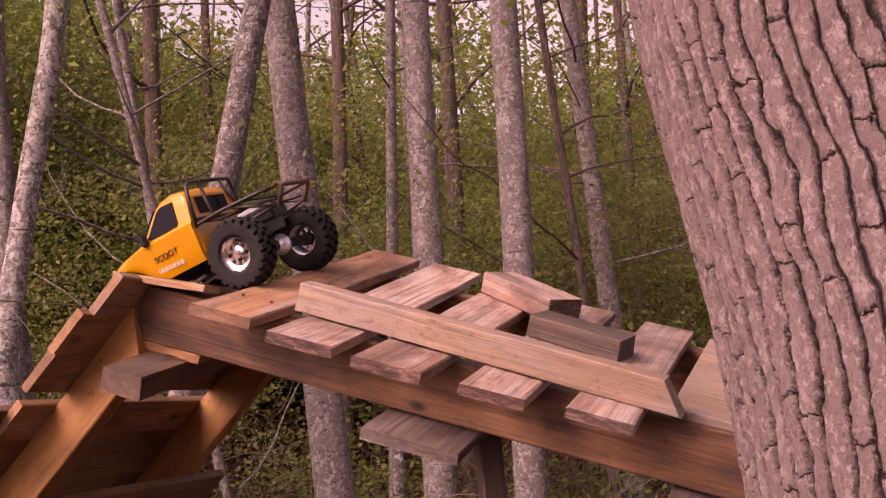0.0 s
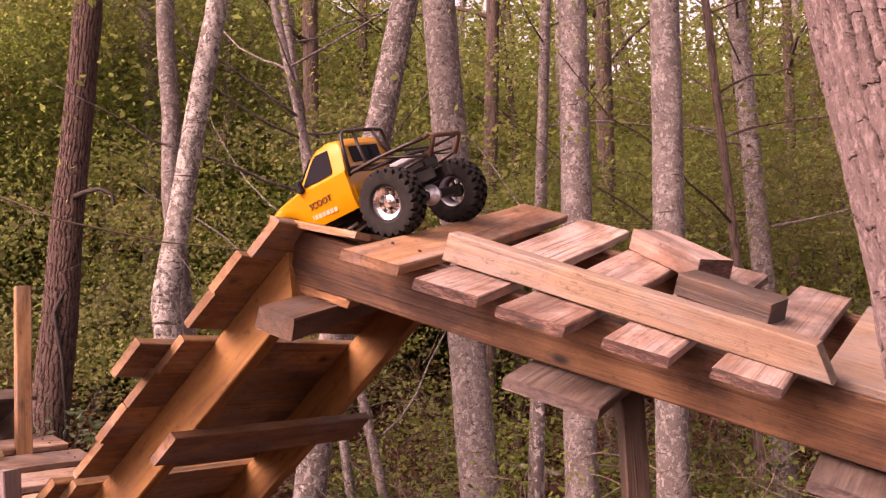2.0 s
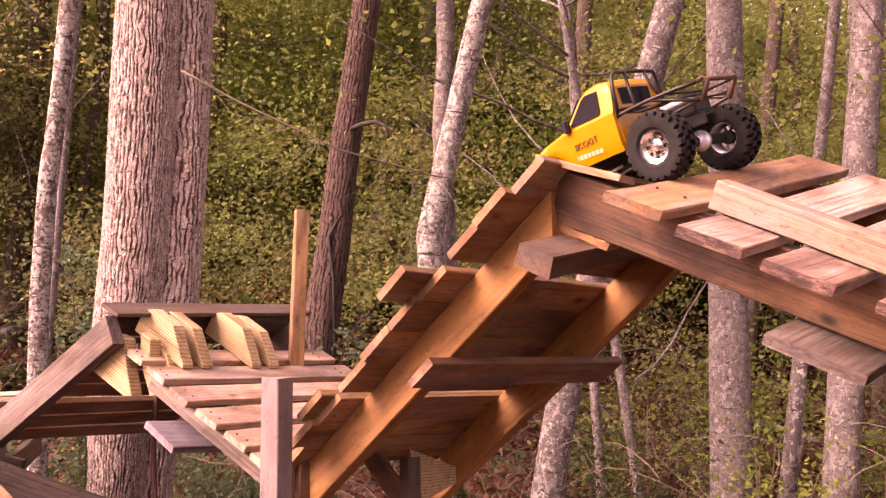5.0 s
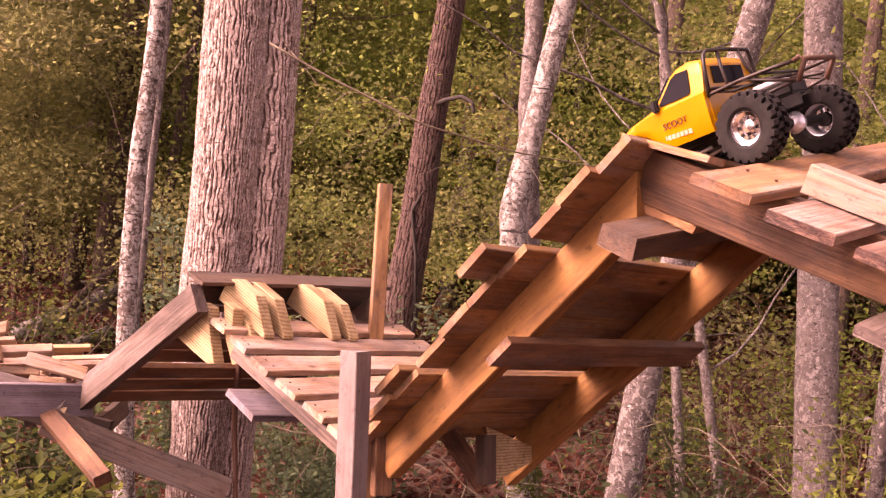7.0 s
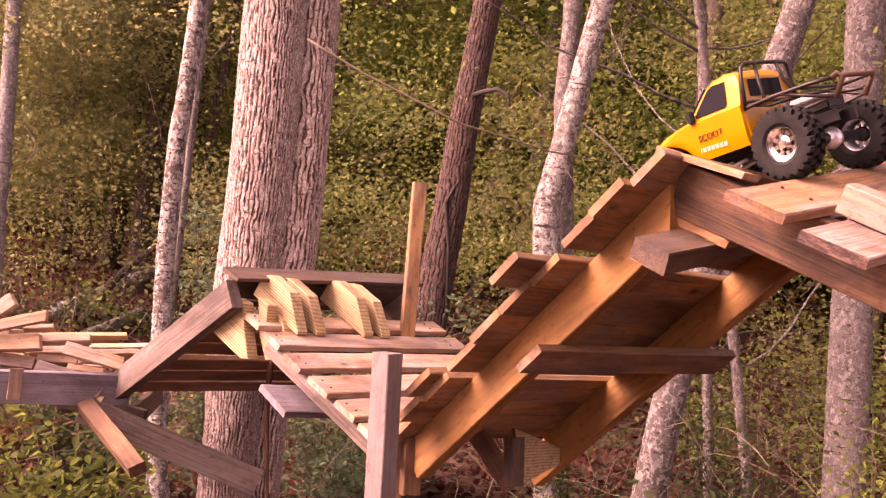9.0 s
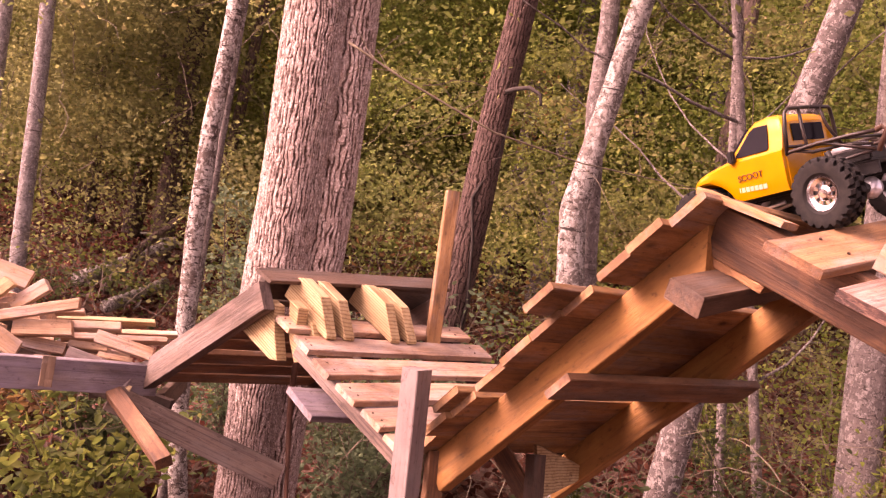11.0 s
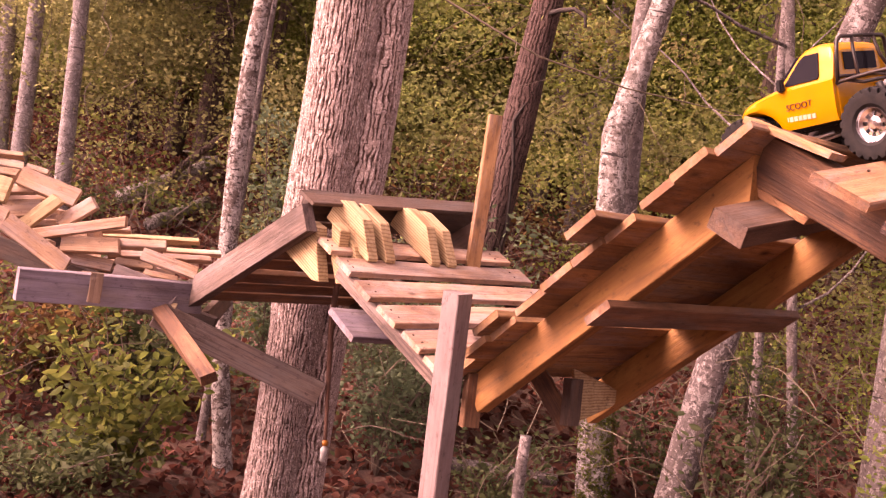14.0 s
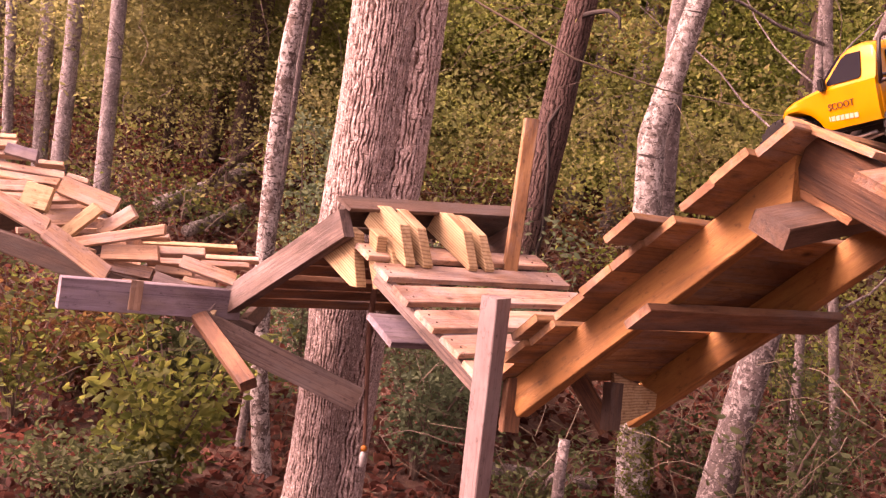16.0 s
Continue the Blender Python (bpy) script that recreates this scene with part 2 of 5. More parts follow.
def bark_plated(name, plate, tip, furrow_tone, width, long, gap, depth, scale=1.0, lichen=0.5, broken=0.45, closing=1.5, wander=1.0):
    """Furrowed bark on an unrolled trunk: wandering columns of plates, broken across at uneven lengths, over darker
    underbark; the furrows' shade is in that colour too.
    width, long: size of a plate in metres; gap: the furrow's share of it; depth: of the furrows, raised in the mesh;
    closing: how often a furrow ends."""
    m, t, b = nodes_of(name)
    plate, tip, furrow_tone = toned(plate, tip, furrow_tone)

    def math_(op, x, y=0.0, z=0.0):
        n = t.nodes.new("ShaderNodeMath")
        n.operation = op
        for k, q in enumerate((x, y, z)):
            if isinstance(q, (int, float)):
                n.inputs[k].default_value = q
            else:
                t.links.new(q, n.inputs[k])
        return n.outputs[0]
    tc = t.nodes.new("ShaderNodeTexCoord")
    uv = tc.outputs["UV"]
    sep = t.nodes.new("ShaderNodeSeparateXYZ")
    t.links.new(uv, sep.inputs[0])

    def map_noise(u, v, detail=2, rough=0.5):
        mp = t.nodes.new("ShaderNodeMapping")
        mp.inputs["Scale"].default_value = (u, v, 1)
        t.links.new(uv, mp.inputs[0])
        return noise_tex(t, mp.outputs[0], 1.0, detail, rough)
    slow = map_noise(0.35 / width, 0.5 / long)
    quick = map_noise(1.3 / width, 2.2 / long, 4, 0.6)
    col = math_("MULTIPLY_ADD", slow, 2.6 * wander, math_("MULTIPLY_ADD", quick, 1.1 * wander, math_("DIVIDE", sep.outputs[0], width)))
    side = math_("PINGPONG", col, 0.5)
    ident = math_("FLOOR", col)
    wn = t.nodes.new("ShaderNodeTexWhiteNoise")
    wn.noise_dimensions = "1D"
    t.links.new(ident, wn.inputs["W"])
    run = math_("MULTIPLY_ADD", wn.outputs[0], 9.0, math_("MULTIPLY_ADD", quick, 0.45, math_("DIVIDE", sep.outputs[1], long)))
    wn2 = t.nodes.new("ShaderNodeTexWhiteNoise")
    wn2.noise_dimensions = "2D"
    pair = t.nodes.new("ShaderNodeCombineXYZ")
    t.links.new(ident, pair.inputs[0])
    t.links.new(math_("ROUND", run), pair.inputs[1])
    t.links.new(pair.outputs[0], wn2.inputs["Vector"])
    shut = math_("LESS_THAN", wn2.outputs[0], 1 - broken)
    cross = math_("ADD", math_("MULTIPLY", math_("PINGPONG", run, 0.5), long / width * 1.6), shut)
    # a furrow widens and closes along its way
    breadth = math_("MULTIPLY", gap, math_("MULTIPLY_ADD", map_noise(0.9 / width, 0.9 / long, 3), closing * 2.0 + 1.0, -0.5 * closing * 2.0 + 0.5))
    furrow = math_("MINIMUM", math_("DIVIDE", side, math_("MAXIMUM", breadth, 0.004)), math_("DIVIDE", cross, 0.8 * gap))
    ragged = math_("ADD", furrow, math_("MULTIPLY_ADD", noise_tex(t, coords(t, (1, 1, 0.6)), 3.2 / width, 6, 0.7), 1.3, -0.65))
    rise = ramp(t, ragged, [(0.18, (0, 0, 0)), (0.5, (0.6, 0.6, 0.6)), (1.0, (1, 1, 1))])
    mott = noise_tex(t, coords(t, (1, 1, 0.5)), 1.3 / width, 8, 0.75, 0.4)
    skin = ramp(t, mott, [(0.34, tuple(0.55 * c for c in plate)), (0.45, plate), (0.54, plate), (0.66, tip)])
    crust = ramp(t, noise_tex(t, coords(t, (1, 1, 0.75)), 2.4 / width, 7, 0.72, 0.3), [(0.61 - 0.1 * lichen, (0, 0, 0)), (0.65 - 0.1 * lichen, (0.85, 0.85, 0.85))])
    skin = mixed(t, crust, skin, tip)
    pit = noise_tex(t, coords(t, (1, 1, 0.6)), 7.0 / width, 5, 0.75)
    skin = mixed(t, ramp(t, pit, [(0.36, (0.75, 0.75, 0.75)), (0.44, (0, 0, 0))]), skin, tuple(0.4 * c for c in plate))
    # low furrows take the dark colour, which holds their shade as well
    t.links.new(mixed(t, rise, furrow_tone, skin), b.inputs["Base Color"])
    b.inputs["Roughness"].default_value = 0.92
    b.inputs["Specular IOR Level"].default_value = 0.2
    height = math_("MULTIPLY_ADD", rise, 1.0, math_("MULTIPLY_ADD", mott, 0.9, math_("MULTIPLY", pit, 0.3)))
    height = math_("MULTIPLY_ADD", wn2.outputs[0], 0.18, height)
    d = t.nodes.new("ShaderNodeDisplacement")
    d.inputs["Midlevel"].default_value, d.inputs["Scale"].default_value = 1.4, depth
    t.links.new(height, d.inputs["Height"])
    t.links.new(d.outputs[0], t.nodes["Material Output"].inputs["Displacement"])
    m.displacement_method = "BOTH"
    return m


def bark_ridged(name, plate, tip, crack, across=36.0, along=9.0, depth=0.012, wide=0.12, lichen=0.0, broken=0.75, minor=0.35, dash=0.0, stretch=0.16):
    """Furrowed bark: long raised plates parted by thin dark cracks; across, along: plates to the metre."""
    m, t, b = nodes_of(name)
    plate, tip, crack = toned(plate, tip, crack)

    def plates(ac, al, shift, w):
        v = coords(t, (ac, ac, al))
        wob = t.nodes.new("ShaderNodeTexNoise")
        wob.inputs["Scale"].default_value, wob.inputs["Detail"].default_value = 1.3, 2
        t.links.new(v, wob.inputs["Vector"])
        sh = add(t, "ShaderNodeVectorMath", op="MULTIPLY_ADD")
        sh.inputs[1].default_value = (0.55, 0.55, 0.6)
        t.links.new(wob.outputs["Color"], sh.inputs[0])
        t.links.new(v, sh.inputs[2])
        vo = t.nodes.new("ShaderNodeTexVoronoi")
        vo.feature = "DISTANCE_TO_EDGE"
        vo.inputs["Scale"].default_value = 1.0
        mv = add(t, "ShaderNodeVectorMath", op="ADD")
        mv.inputs[1].default_value = shift
        t.links.new(sh.outputs[0], mv.inputs[0])
        t.links.new(mv.outputs[0], vo.inputs["Vector"])
        return ramp(t, vo.outputs["Distance"], [(0.0, (0, 0, 0)), (0.35 * w, (0.35, 0.35, 0.35)), (w, (0.9, 0.9, 0.9)), (3 * w, (1, 1, 1))])
    big = plates(across, along, (0, 0, 0), wide)
    small = plates(across * 2.3, along * 2.0, (3, 7, 1), wide)
    breaks = ramp(t, noise_tex(t, coords(t, (1, 1, 0.4)), across * 0.6, 4, 0.6), [(0.4, (1 - broken,) * 3), (0.6, (1, 1, 1))])
    edge = mixed(t, breaks, (0.8, 0.8, 0.8), big)
    if dash:
        d1 = ramp(t, noise_tex(t, coords(t, (1, 1, stretch)), 1.5 * across, 3, 0.55, 0.3), [(dash - 0.05, (0, 0, 0)), (dash + 0.03, (1, 1, 1))])
        d2 = ramp(t, noise_tex(t, coords(t, (1, 1, 0.3)), 3.2 * across, 3, 0.6, 0.2), [(dash - 0.06, (0.25, 0.25, 0.25)), (dash, (1, 1, 1))])
        edge = mixed(t, 0.65, mixed(t, 1.0, d1, d2, "MULTIPLY"), edge)
        edge = mixed(t, 0.75, edge, mixed(t, 1.0, d1, edge, "MULTIPLY"))
    edge = mixed(t, minor, edge, mixed(t, 1.0, edge, small, "MULTIPLY"))
    fine = noise_tex(t, coords(t, (1, 1, 0.55)), 120, 7, 0.8)
    mott = noise_tex(t, coords(t, (1, 1, 0.5)), 0.9 * across, 8, 0.78)
    col = mixed(t, ramp(t, mott, [(0.36, (0, 0, 0)), (0.62, (1, 1, 1))]), plate, tip)
    col = mixed(t, ramp(t, fine, [(0.34, (0.7, 0.7, 0.7)), (0.45, (0, 0, 0))]), col, tuple(0.5 * c for c in plate))
    if lichen:
        li = ramp(t, noise_tex(t, coords(t, (1, 1, 0.6)), 19, 8, 0.72, 0.4), [(0.66 - 0.1 * lichen, (0, 0, 0)), (0.72 - 0.1 * lichen, (1, 1, 1))])
        col = mixed(t, li, col, tuple(min(0.85, 1.35 * c) for c in tip))
    col = mixed(t, edge, crack, col)
    t.links.new(col, b.inputs["Base Color"])
    b.inputs["Roughness"].default_value = 0.9
    mx = t.nodes.new("ShaderNodeMath")
    mx.operation = "MULTIPLY_ADD"
    mx.inputs[1].default_value = 0.6
    t.links.new(mott, mx.inputs[0])
    t.links.new(edge, mx.inputs[2])
    bumped(t, b, mx.outputs[0], 1.0, depth)
    return m


BEECH = bark_smooth("pale_lichen_bark", (0.37, 0.295, 0.277), (0.66, 0.577, 0.557), (0.08, 0.056, 0.048), 0.2, 1.15)
# BEECH darkened: the ramp's shade is in the base colour, besides darker bark.
BEECHD = bark_smooth("shaded_dark_lichen_bark", (0.25, 0.195, 0.182), (0.74, 0.66, 0.63), (0.06, 0.043, 0.036), 0.3, 1.3)
BIRCH = bark_smooth("white_birch_bark", (0.38, 0.31, 0.275), (0.96, 0.90, 0.86), (0.06, 0.04, 0.032), 1.0, 1.3)
PALEGREY = bark_smooth("pale_lilac_grey_bark", (0.50, 0.43, 0.425), (0.80, 0.73, 0.72), (0.10, 0.075, 0.066), 0.35, 1.1)
PEELING = bark_smooth("white_bark_with_peeling_patches", (0.30, 0.22, 0.19), (1.0, 0.93, 0.89), (0.05, 0.03, 0.024), 0.9, 1.4)
BROWN = bark_ridged("brown_bark", (0.20, 0.12, 0.096), (0.32, 0.21, 0.17), (0.055, 0.033, 0.026), 40, 9, 0.010, 0.14, 0.2, 0.7, 0.4, 0.42)
PINEB = bark_plated("dark_flaky_pine_bark", (0.19, 0.12, 0.105), (0.31, 0.215, 0.19), (0.06, 0.036, 0.03), 0.022, 0.060, 0.22, 0.009, lichen=0.1, broken=0.6, closing=2.2)
OAKB = bark_plated("furrowed_oak_bark", (0.70, 0.53, 0.485), (1.36, 1.16, 1.10), (0.20, 0.125, 0.10), 0.017, 0.055, 0.26, 0.010, lichen=0.75, broken=0.35, closing=2.6)
NEARB = bark_plated("thick_plated_bark", (0.37, 0.265, 0.255), (0.62, 0.485, 0.475), (0.065, 0.043, 0.039), 0.027, 0.085, 0.15, 0.013, lichen=0.7, broken=0.45, closing=2.0, wander=0.6)


def leaf_mat(name, a, b_, c, shift=None):
    """Leaves varied one by one, and by broad drifts of a second colour."""
    m, t, b = nodes_of(name)
    a, b_, c = toned(a, b_, c, by=0.64)
    rnd = t.nodes.new("ShaderNodeNewGeometry").outputs["Random Per Island"]
    col = ramp(t, rnd, [(0.0, a), (0.5, b_), (1.0, c)])
    if shift:
        shift = toned(shift, by=0.64)[0]
        drift = noise_tex(t, coords(t, (1, 1, 1.3), jump=False), 0.75, 4, 0.6)
        col = mixed(t, ramp(t, drift, [(0.46, (0, 0, 0)), (0.62, (0.9, 0.9, 0.9))]), col, ramp(t, rnd, [(0.0, tuple(0.6 * x for x in shift)), (1.0, tuple(1.35 * x for x in shift))]))
        clump = noise_tex(t, coords(t, (1, 1, 1.5), jump=False), 1.5, 3, 0.55)
        col = mixed(t, 1.0, col, ramp(t, clump, [(0.36, (0.72, 0.70, 0.66)), (0.5, (0.97, 0.97, 0.97)), (0.64, (1.3, 1.27, 1.22))]), "MULTIPLY")
    t.links.new(col, b.inputs["Base Color"])
    b.inputs["Roughness"].default_value = 0.7
    b.inputs["Specular IOR Level"].default_value = 0.3
    tr = t.nodes.new("ShaderNodeBsdfTranslucent")
    t.links.new(col, tr.inputs["Color"])
    ms = t.nodes.new("ShaderNodeMixShader")
    ms.inputs[0].default_value = 0.66
    t.links.new(b.outputs[0], ms.inputs[1])
    t.links.new(tr.outputs[0], ms.inputs[2])
    t.links.new(ms.outputs[0], t.nodes["Material Output"].inputs["Surface"])
    return m


LEAF_DARK = leaf_mat("dark_green_leaves", (0.20, 0.245, 0.08), (0.245, 0.29, 0.092), (0.29, 0.33, 0.105), (0.29, 0.235, 0.105))
LEAF_OLIVE = leaf_mat("olive_leaves", (0.27, 0.325, 0.092), (0.315, 0.365, 0.10), (0.365, 0.40, 0.112), (0.285, 0.30, 0.105))
LEAF_YELLOW = leaf_mat("yellowing_leaves", (0.32, 0.27, 0.05), (0.44, 0.36, 0.062), (0.58, 0.45, 0.09), (0.37, 0.37, 0.075))
LEAF_BLUE = leaf_mat("blue_green_small_leaves", (0.10, 0.15, 0.085), (0.15, 0.215, 0.12), (0.21, 0.28, 0.155))
LEAF_GREY = leaf_mat("grey_green_fading_leaves", (0.27, 0.285, 0.12), (0.34, 0.35, 0.145), (0.44, 0.42, 0.165), (0.34, 0.34, 0.15))
LEAF_BUSH = leaf_mat("yellow_green_shrub_leaves", (0.11, 0.15, 0.04), (0.175, 0.215, 0.053), (0.28, 0.30, 0.078))
LEAF_FERN = leaf_mat("deep_green_small_leaves", (0.075, 0.105, 0.045), (0.115, 0.15, 0.065), (0.17, 0.205, 0.09))
LEAF_GREEN = leaf_mat("fresh_green_leaves", (0.21, 0.31, 0.07), (0.275, 0.385, 0.086), (0.35, 0.45, 0.108), (0.30, 0.33, 0.078))
LEAF_RUST = leaf_mat("rusty_shrub_leaves", (0.12, 0.056, 0.028), (0.20, 0.105, 0.042), (0.28, 0.17, 0.062), (0.18, 0.088, 0.04))
LITTER = leaf_mat("fallen_brown_leaves", (0.075, 0.022, 0.017), (0.20, 0.066, 0.048), (0.46, 0.205, 0.148), (0.145, 0.05, 0.035))


def earth():
    m, t, b = nodes_of("forest_floor_earth")
    v = coords(t, (1, 1, 1), jump=False)
    col = ramp(t, noise_tex(t, v, 3.0, 8, 0.7), [(0.3, (0.03, 0.015, 0.011)), (0.5, (0.075, 0.034, 0.023)), (0.7, (0.13, 0.065, 0.043))])
    col = mixed(t, ramp(t, noise_tex(t, v, 28, 5, 0.7), [(0.5, (0, 0, 0)), (0.7, (1, 1, 1))]), col, (0.11, 0.058, 0.036))
    t.links.new(col, b.inputs["Base Color"])
    b.inputs["Roughness"].default_value = 0.95
    bumped(t, b, noise_tex(t, v, 22, 6, 0.7), 1.0, 0.03)
    return m


def plain(name, col, rough=0.5, metal=0.0, speck=None, scale=30, bump=0.0, gloss=0.5):
    m, t, b = nodes_of(name)
    if not metal:
        col, speck = toned(col, speck or tuple(0.8 * x for x in col))
    n = noise_tex(t, coords(t, (1, 1, 1)), scale, 5, 0.65)
    c = mixed(t, ramp(t, n, [(0.4, (0, 0, 0)), (0.7, (1, 1, 1))]), col, speck or tuple(0.8 * x for x in col))
    t.links.new(c, b.inputs["Base Color"])
    b.inputs["Roughness"].default_value, b.inputs["Metallic"].default_value = rough, metal
    b.inputs["Specular IOR Level"].default_value = gloss
    if bump:
        bumped(t, b, n, 0.4, bump)
    return m


EARTH = earth()
PALETWIG = plain("olive_grey_twig", (0.32, 0.255, 0.175), 0.9, speck=(0.17, 0.125, 0.09))
TWIGM = plain("grey_brown_twigs", (0.20, 0.14, 0.105), 0.9, speck=(0.10, 0.065, 0.05))
YELLOW = plain("glossy_yellow_shell", (0.86, 0.36, 0.008), 0.22, speck=(0.80, 0.32, 0.008), scale=8)
REDBODY = plain("glossy_red_shell", (0.75, 0.015, 0.02), 0.22, speck=(0.66, 0.012, 0.016), scale=8)
RUBBER = plain("black_rubber", (0.022, 0.02, 0.021), 0.75, speck=(0.045, 0.038, 0.035), scale=60, bump=0.001, gloss=0.15)
CHROME = plain("chrome_plastic", (0.66, 0.64, 0.66), 0.2, 1.0)
GREENRIM = plain("green_anodised_rim", (0.06, 0.42, 0.05), 0.35, 0.4)
BLACK = plain("black_plastic", (0.02, 0.018, 0.02), 0.45, speck=(0.035, 0.03, 0.03), gloss=0.25)
TUBE = plain("black_painted_tube", (0.03, 0.022, 0.022), 0.4, speck=(0.07, 0.04, 0.03), gloss=0.25)
RUST = plain("rusty_tube", (0.16, 0.065, 0.035), 0.75, speck=(0.08, 0.035, 0.02))
TINTED = plain("dark_tinted_window", (0.02, 0.018, 0.025), 0.15, speck=(0.03, 0.026, 0.032), scale=5, gloss=0.03)
SILVER = plain("silver_housing", (0.62, 0.62, 0.68), 0.3, 0.7)
INK = plain("dark_red_decal", (0.10, 0.012, 0.012), 0.4)
WHITEINK = plain("pale_decal", (0.85, 0.62, 0.45), 0.4)
DEADWOOD = plain("dark_dead_branch", (0.06, 0.039, 0.032), 0.9, speck=(0.03, 0.02, 0.017), scale=50, bump=0.003)
ROPE = plain("red_brown_rope", (0.20, 0.085, 0.055), 0.9)
ORANGE = plain("orange_plastic_cap", (0.75, 0.24, 0.02), 0.4)
WHITE = plain("white_plastic", (0.80, 0.78, 0.75), 0.35)


# ---- builders ----
def mesh_ob(name, verts, faces, mat, smooth=False):
    me = bpy.data.meshes.new(name)
    me.from_pydata([tuple(v) for v in verts], [], faces)
    me.materials.append(mat)
    if smooth:
        me.polygons.foreach_set("use_smooth", [True] * len(me.polygons))
    me.update()
    return new(name, me)


def under(ob, parent, label=""):
    """Hang ob under parent, keeping its place in the world."""
    ob.parent = parent
    ob.matrix_parent_inverse = parent.matrix_basis.inverted()
    if label:
        ob["label"] = label
    return ob


def thing(name, at, label, category, group=""):
    e = new(name)
    e.empty_display_size = 0.1
    e.matrix_world = Matrix.Translation(at)
    return tagged(e, label, category, group)


def part(name, verts, faces, mat, parent, label="", smooth=False, m=None):
    ob = mesh_ob(name, verts, faces, mat, smooth)
    if m is not None:
        ob.matrix_world = m
    return under(ob, parent, label)


def board_mesh(length, width, thick, seed, skew=0.0, wear=1.0, cut=0.0):
    """A sawn board along x: chamfered section, a little bow, uneven ends. skew shifts the far end's cut."""
    r = random.Random(seed)
    c = min(0.0022, 0.12 * thick, 0.12 * width)
    w, h = width / 2, thick / 2
    sec = [(-w + c, -h), (w - c, -h), (w, -h + c), (w, h - c), (w - c, h), (-w + c, h), (-w, h - c), (-w, -h + c)]
    rings = 9
    bow, cup = r.uniform(-1, 1) * 0.004 * wear * length, r.uniform(-1, 1) * 0.02 * wear
    verts, faces = [], []
    for i in range(rings):
        s = i / (rings - 1)
        x = (s - 0.5) * length
        for y, z in sec:
            j = 0.0008 * wear
            end = (skew * (y / width) * (1 if i == rings - 1 else -0.15 if i == 0 else 0)) - (cut * y / width if i == 0 else 0)
            rag = r.uniform(-1, 1) * 0.0016 * wear if i in (0, rings - 1) else 0
            verts.append((x + end + rag, y + r.uniform(-j, j) + bow * (1 - (2 * s - 1) ** 2) * 0.5, z + r.uniform(-j, j) + bow * (1 - (2 * s - 1) ** 2) + cup * (y / width) ** 2 * thick))
    n = len(sec)
    for i in range(rings - 1):
        for k in range(n):
            faces.append((i * n + k, i * n + (k + 1) % n, (i + 1) * n + (k + 1) % n, (i + 1) * n + k))
    faces.append(tuple(range(n - 1, -1, -1)))
    faces.append(tuple((rings - 1) * n + k for k in range(n)))
    return verts, faces


SEED = [100]


def axes(o, x, y, z):
    m = Matrix.Identity(4)
    for i, v in enumerate((x, y, z)):
        for k in range(3):
            m[k][i] = v[k]
    m.translation = o
    return m


def board(name, parent, frame_, d, r, n, mat, label="", skew=0.0, turn=0.0, wear=1.0, cut=0.0):
    """A board in a ramp's frame: spans d, r and n (along, across, up); its grain runs along the longest. turn: degrees in the plane."""
    SEED[0] += 1
    ext = [d[1] - d[0], r[1] - r[0], n[1] - n[0]]
    mid = [(a[0] + a[1]) / 2 for a in (d, r, n)]
    order = sorted(range(3), key=lambda i: -ext[i])
    v, f = board_mesh(ext[order[0]], ext[order[1]], ext[order[2]], SEED[0], skew, wear, cut)
    cols = [frame_.to_3x3().col[i].copy() for i in order]
    if cols[0].cross(cols[1]).dot(cols[2]) < 0:
        cols[2] = -cols[2]
    m = axes(frame_ @ Vector(mid), *cols)
    if turn:
        m = Matrix.Translation(m.translation) @ Matrix.Rotation(radians(turn), 4, frame_.to_3x3().col[2]) @ Matrix.Translation(-m.translation) @ m
    return part(name, v, f, mat, parent, label, m=m)


def stick_of_lumber(name, parent, a, b, width, thick, up, mat, label="", skew=0.0, wear=1.0):
    """A board from a to b; its wide face looks along up as far as it can."""
    SEED[0] += 1
    a, b = Vector(a), Vector(b)
    x = (b - a).normalized()
    z = (Vector(up) - x * x.dot(Vector(up))).normalized()
    y = z.cross(x)
    v, f = board_mesh((b - a).length, width, thick, SEED[0], skew, wear)
    m = axes((a + b) / 2, x, y, z)
    if parent is None:
        ob = mesh_ob(name, v, f, mat)
        ob.matrix_world = m
        return ob
    return part(name, v, f, mat, parent, label, m=m)


def tube(points, radius, sides=6, taper=1.0, start=0):
    """A round tube along points, radius shrinking by taper to its end."""
    pts = [Vector(p) for p in points]
    verts, faces = [], []
    for i, p in enumerate(pts):
        d = (pts[min(i + 1, len(pts) - 1)] - pts[max(i - 1, 0)]).normalized()
        u = d.orthogonal().normalized() if i == 0 else (last - d * last.dot(d)).normalized()
        last = u
        w = d.cross(u)
        rad = radius * (1 - (1 - taper) * i / max(1, len(pts) - 1))
        for k in range(sides):
            a = 2 * math.pi * k / sides
            verts.append(p + rad * (math.cos(a) * u + math.sin(a) * w))
    for i in range(len(pts) - 1):
        for k in range(sides):
            faces.append((start + i * sides + k, start + i * sides + (k + 1) % sides, start + (i + 1) * sides + (k + 1) % sides, start + (i + 1) * sides + k))
    faces.append(tuple(start + k for k in range(sides - 1, -1, -1)))
    faces.append(tuple(start + (len(pts) - 1) * sides + k for k in range(sides)))
    return verts, faces


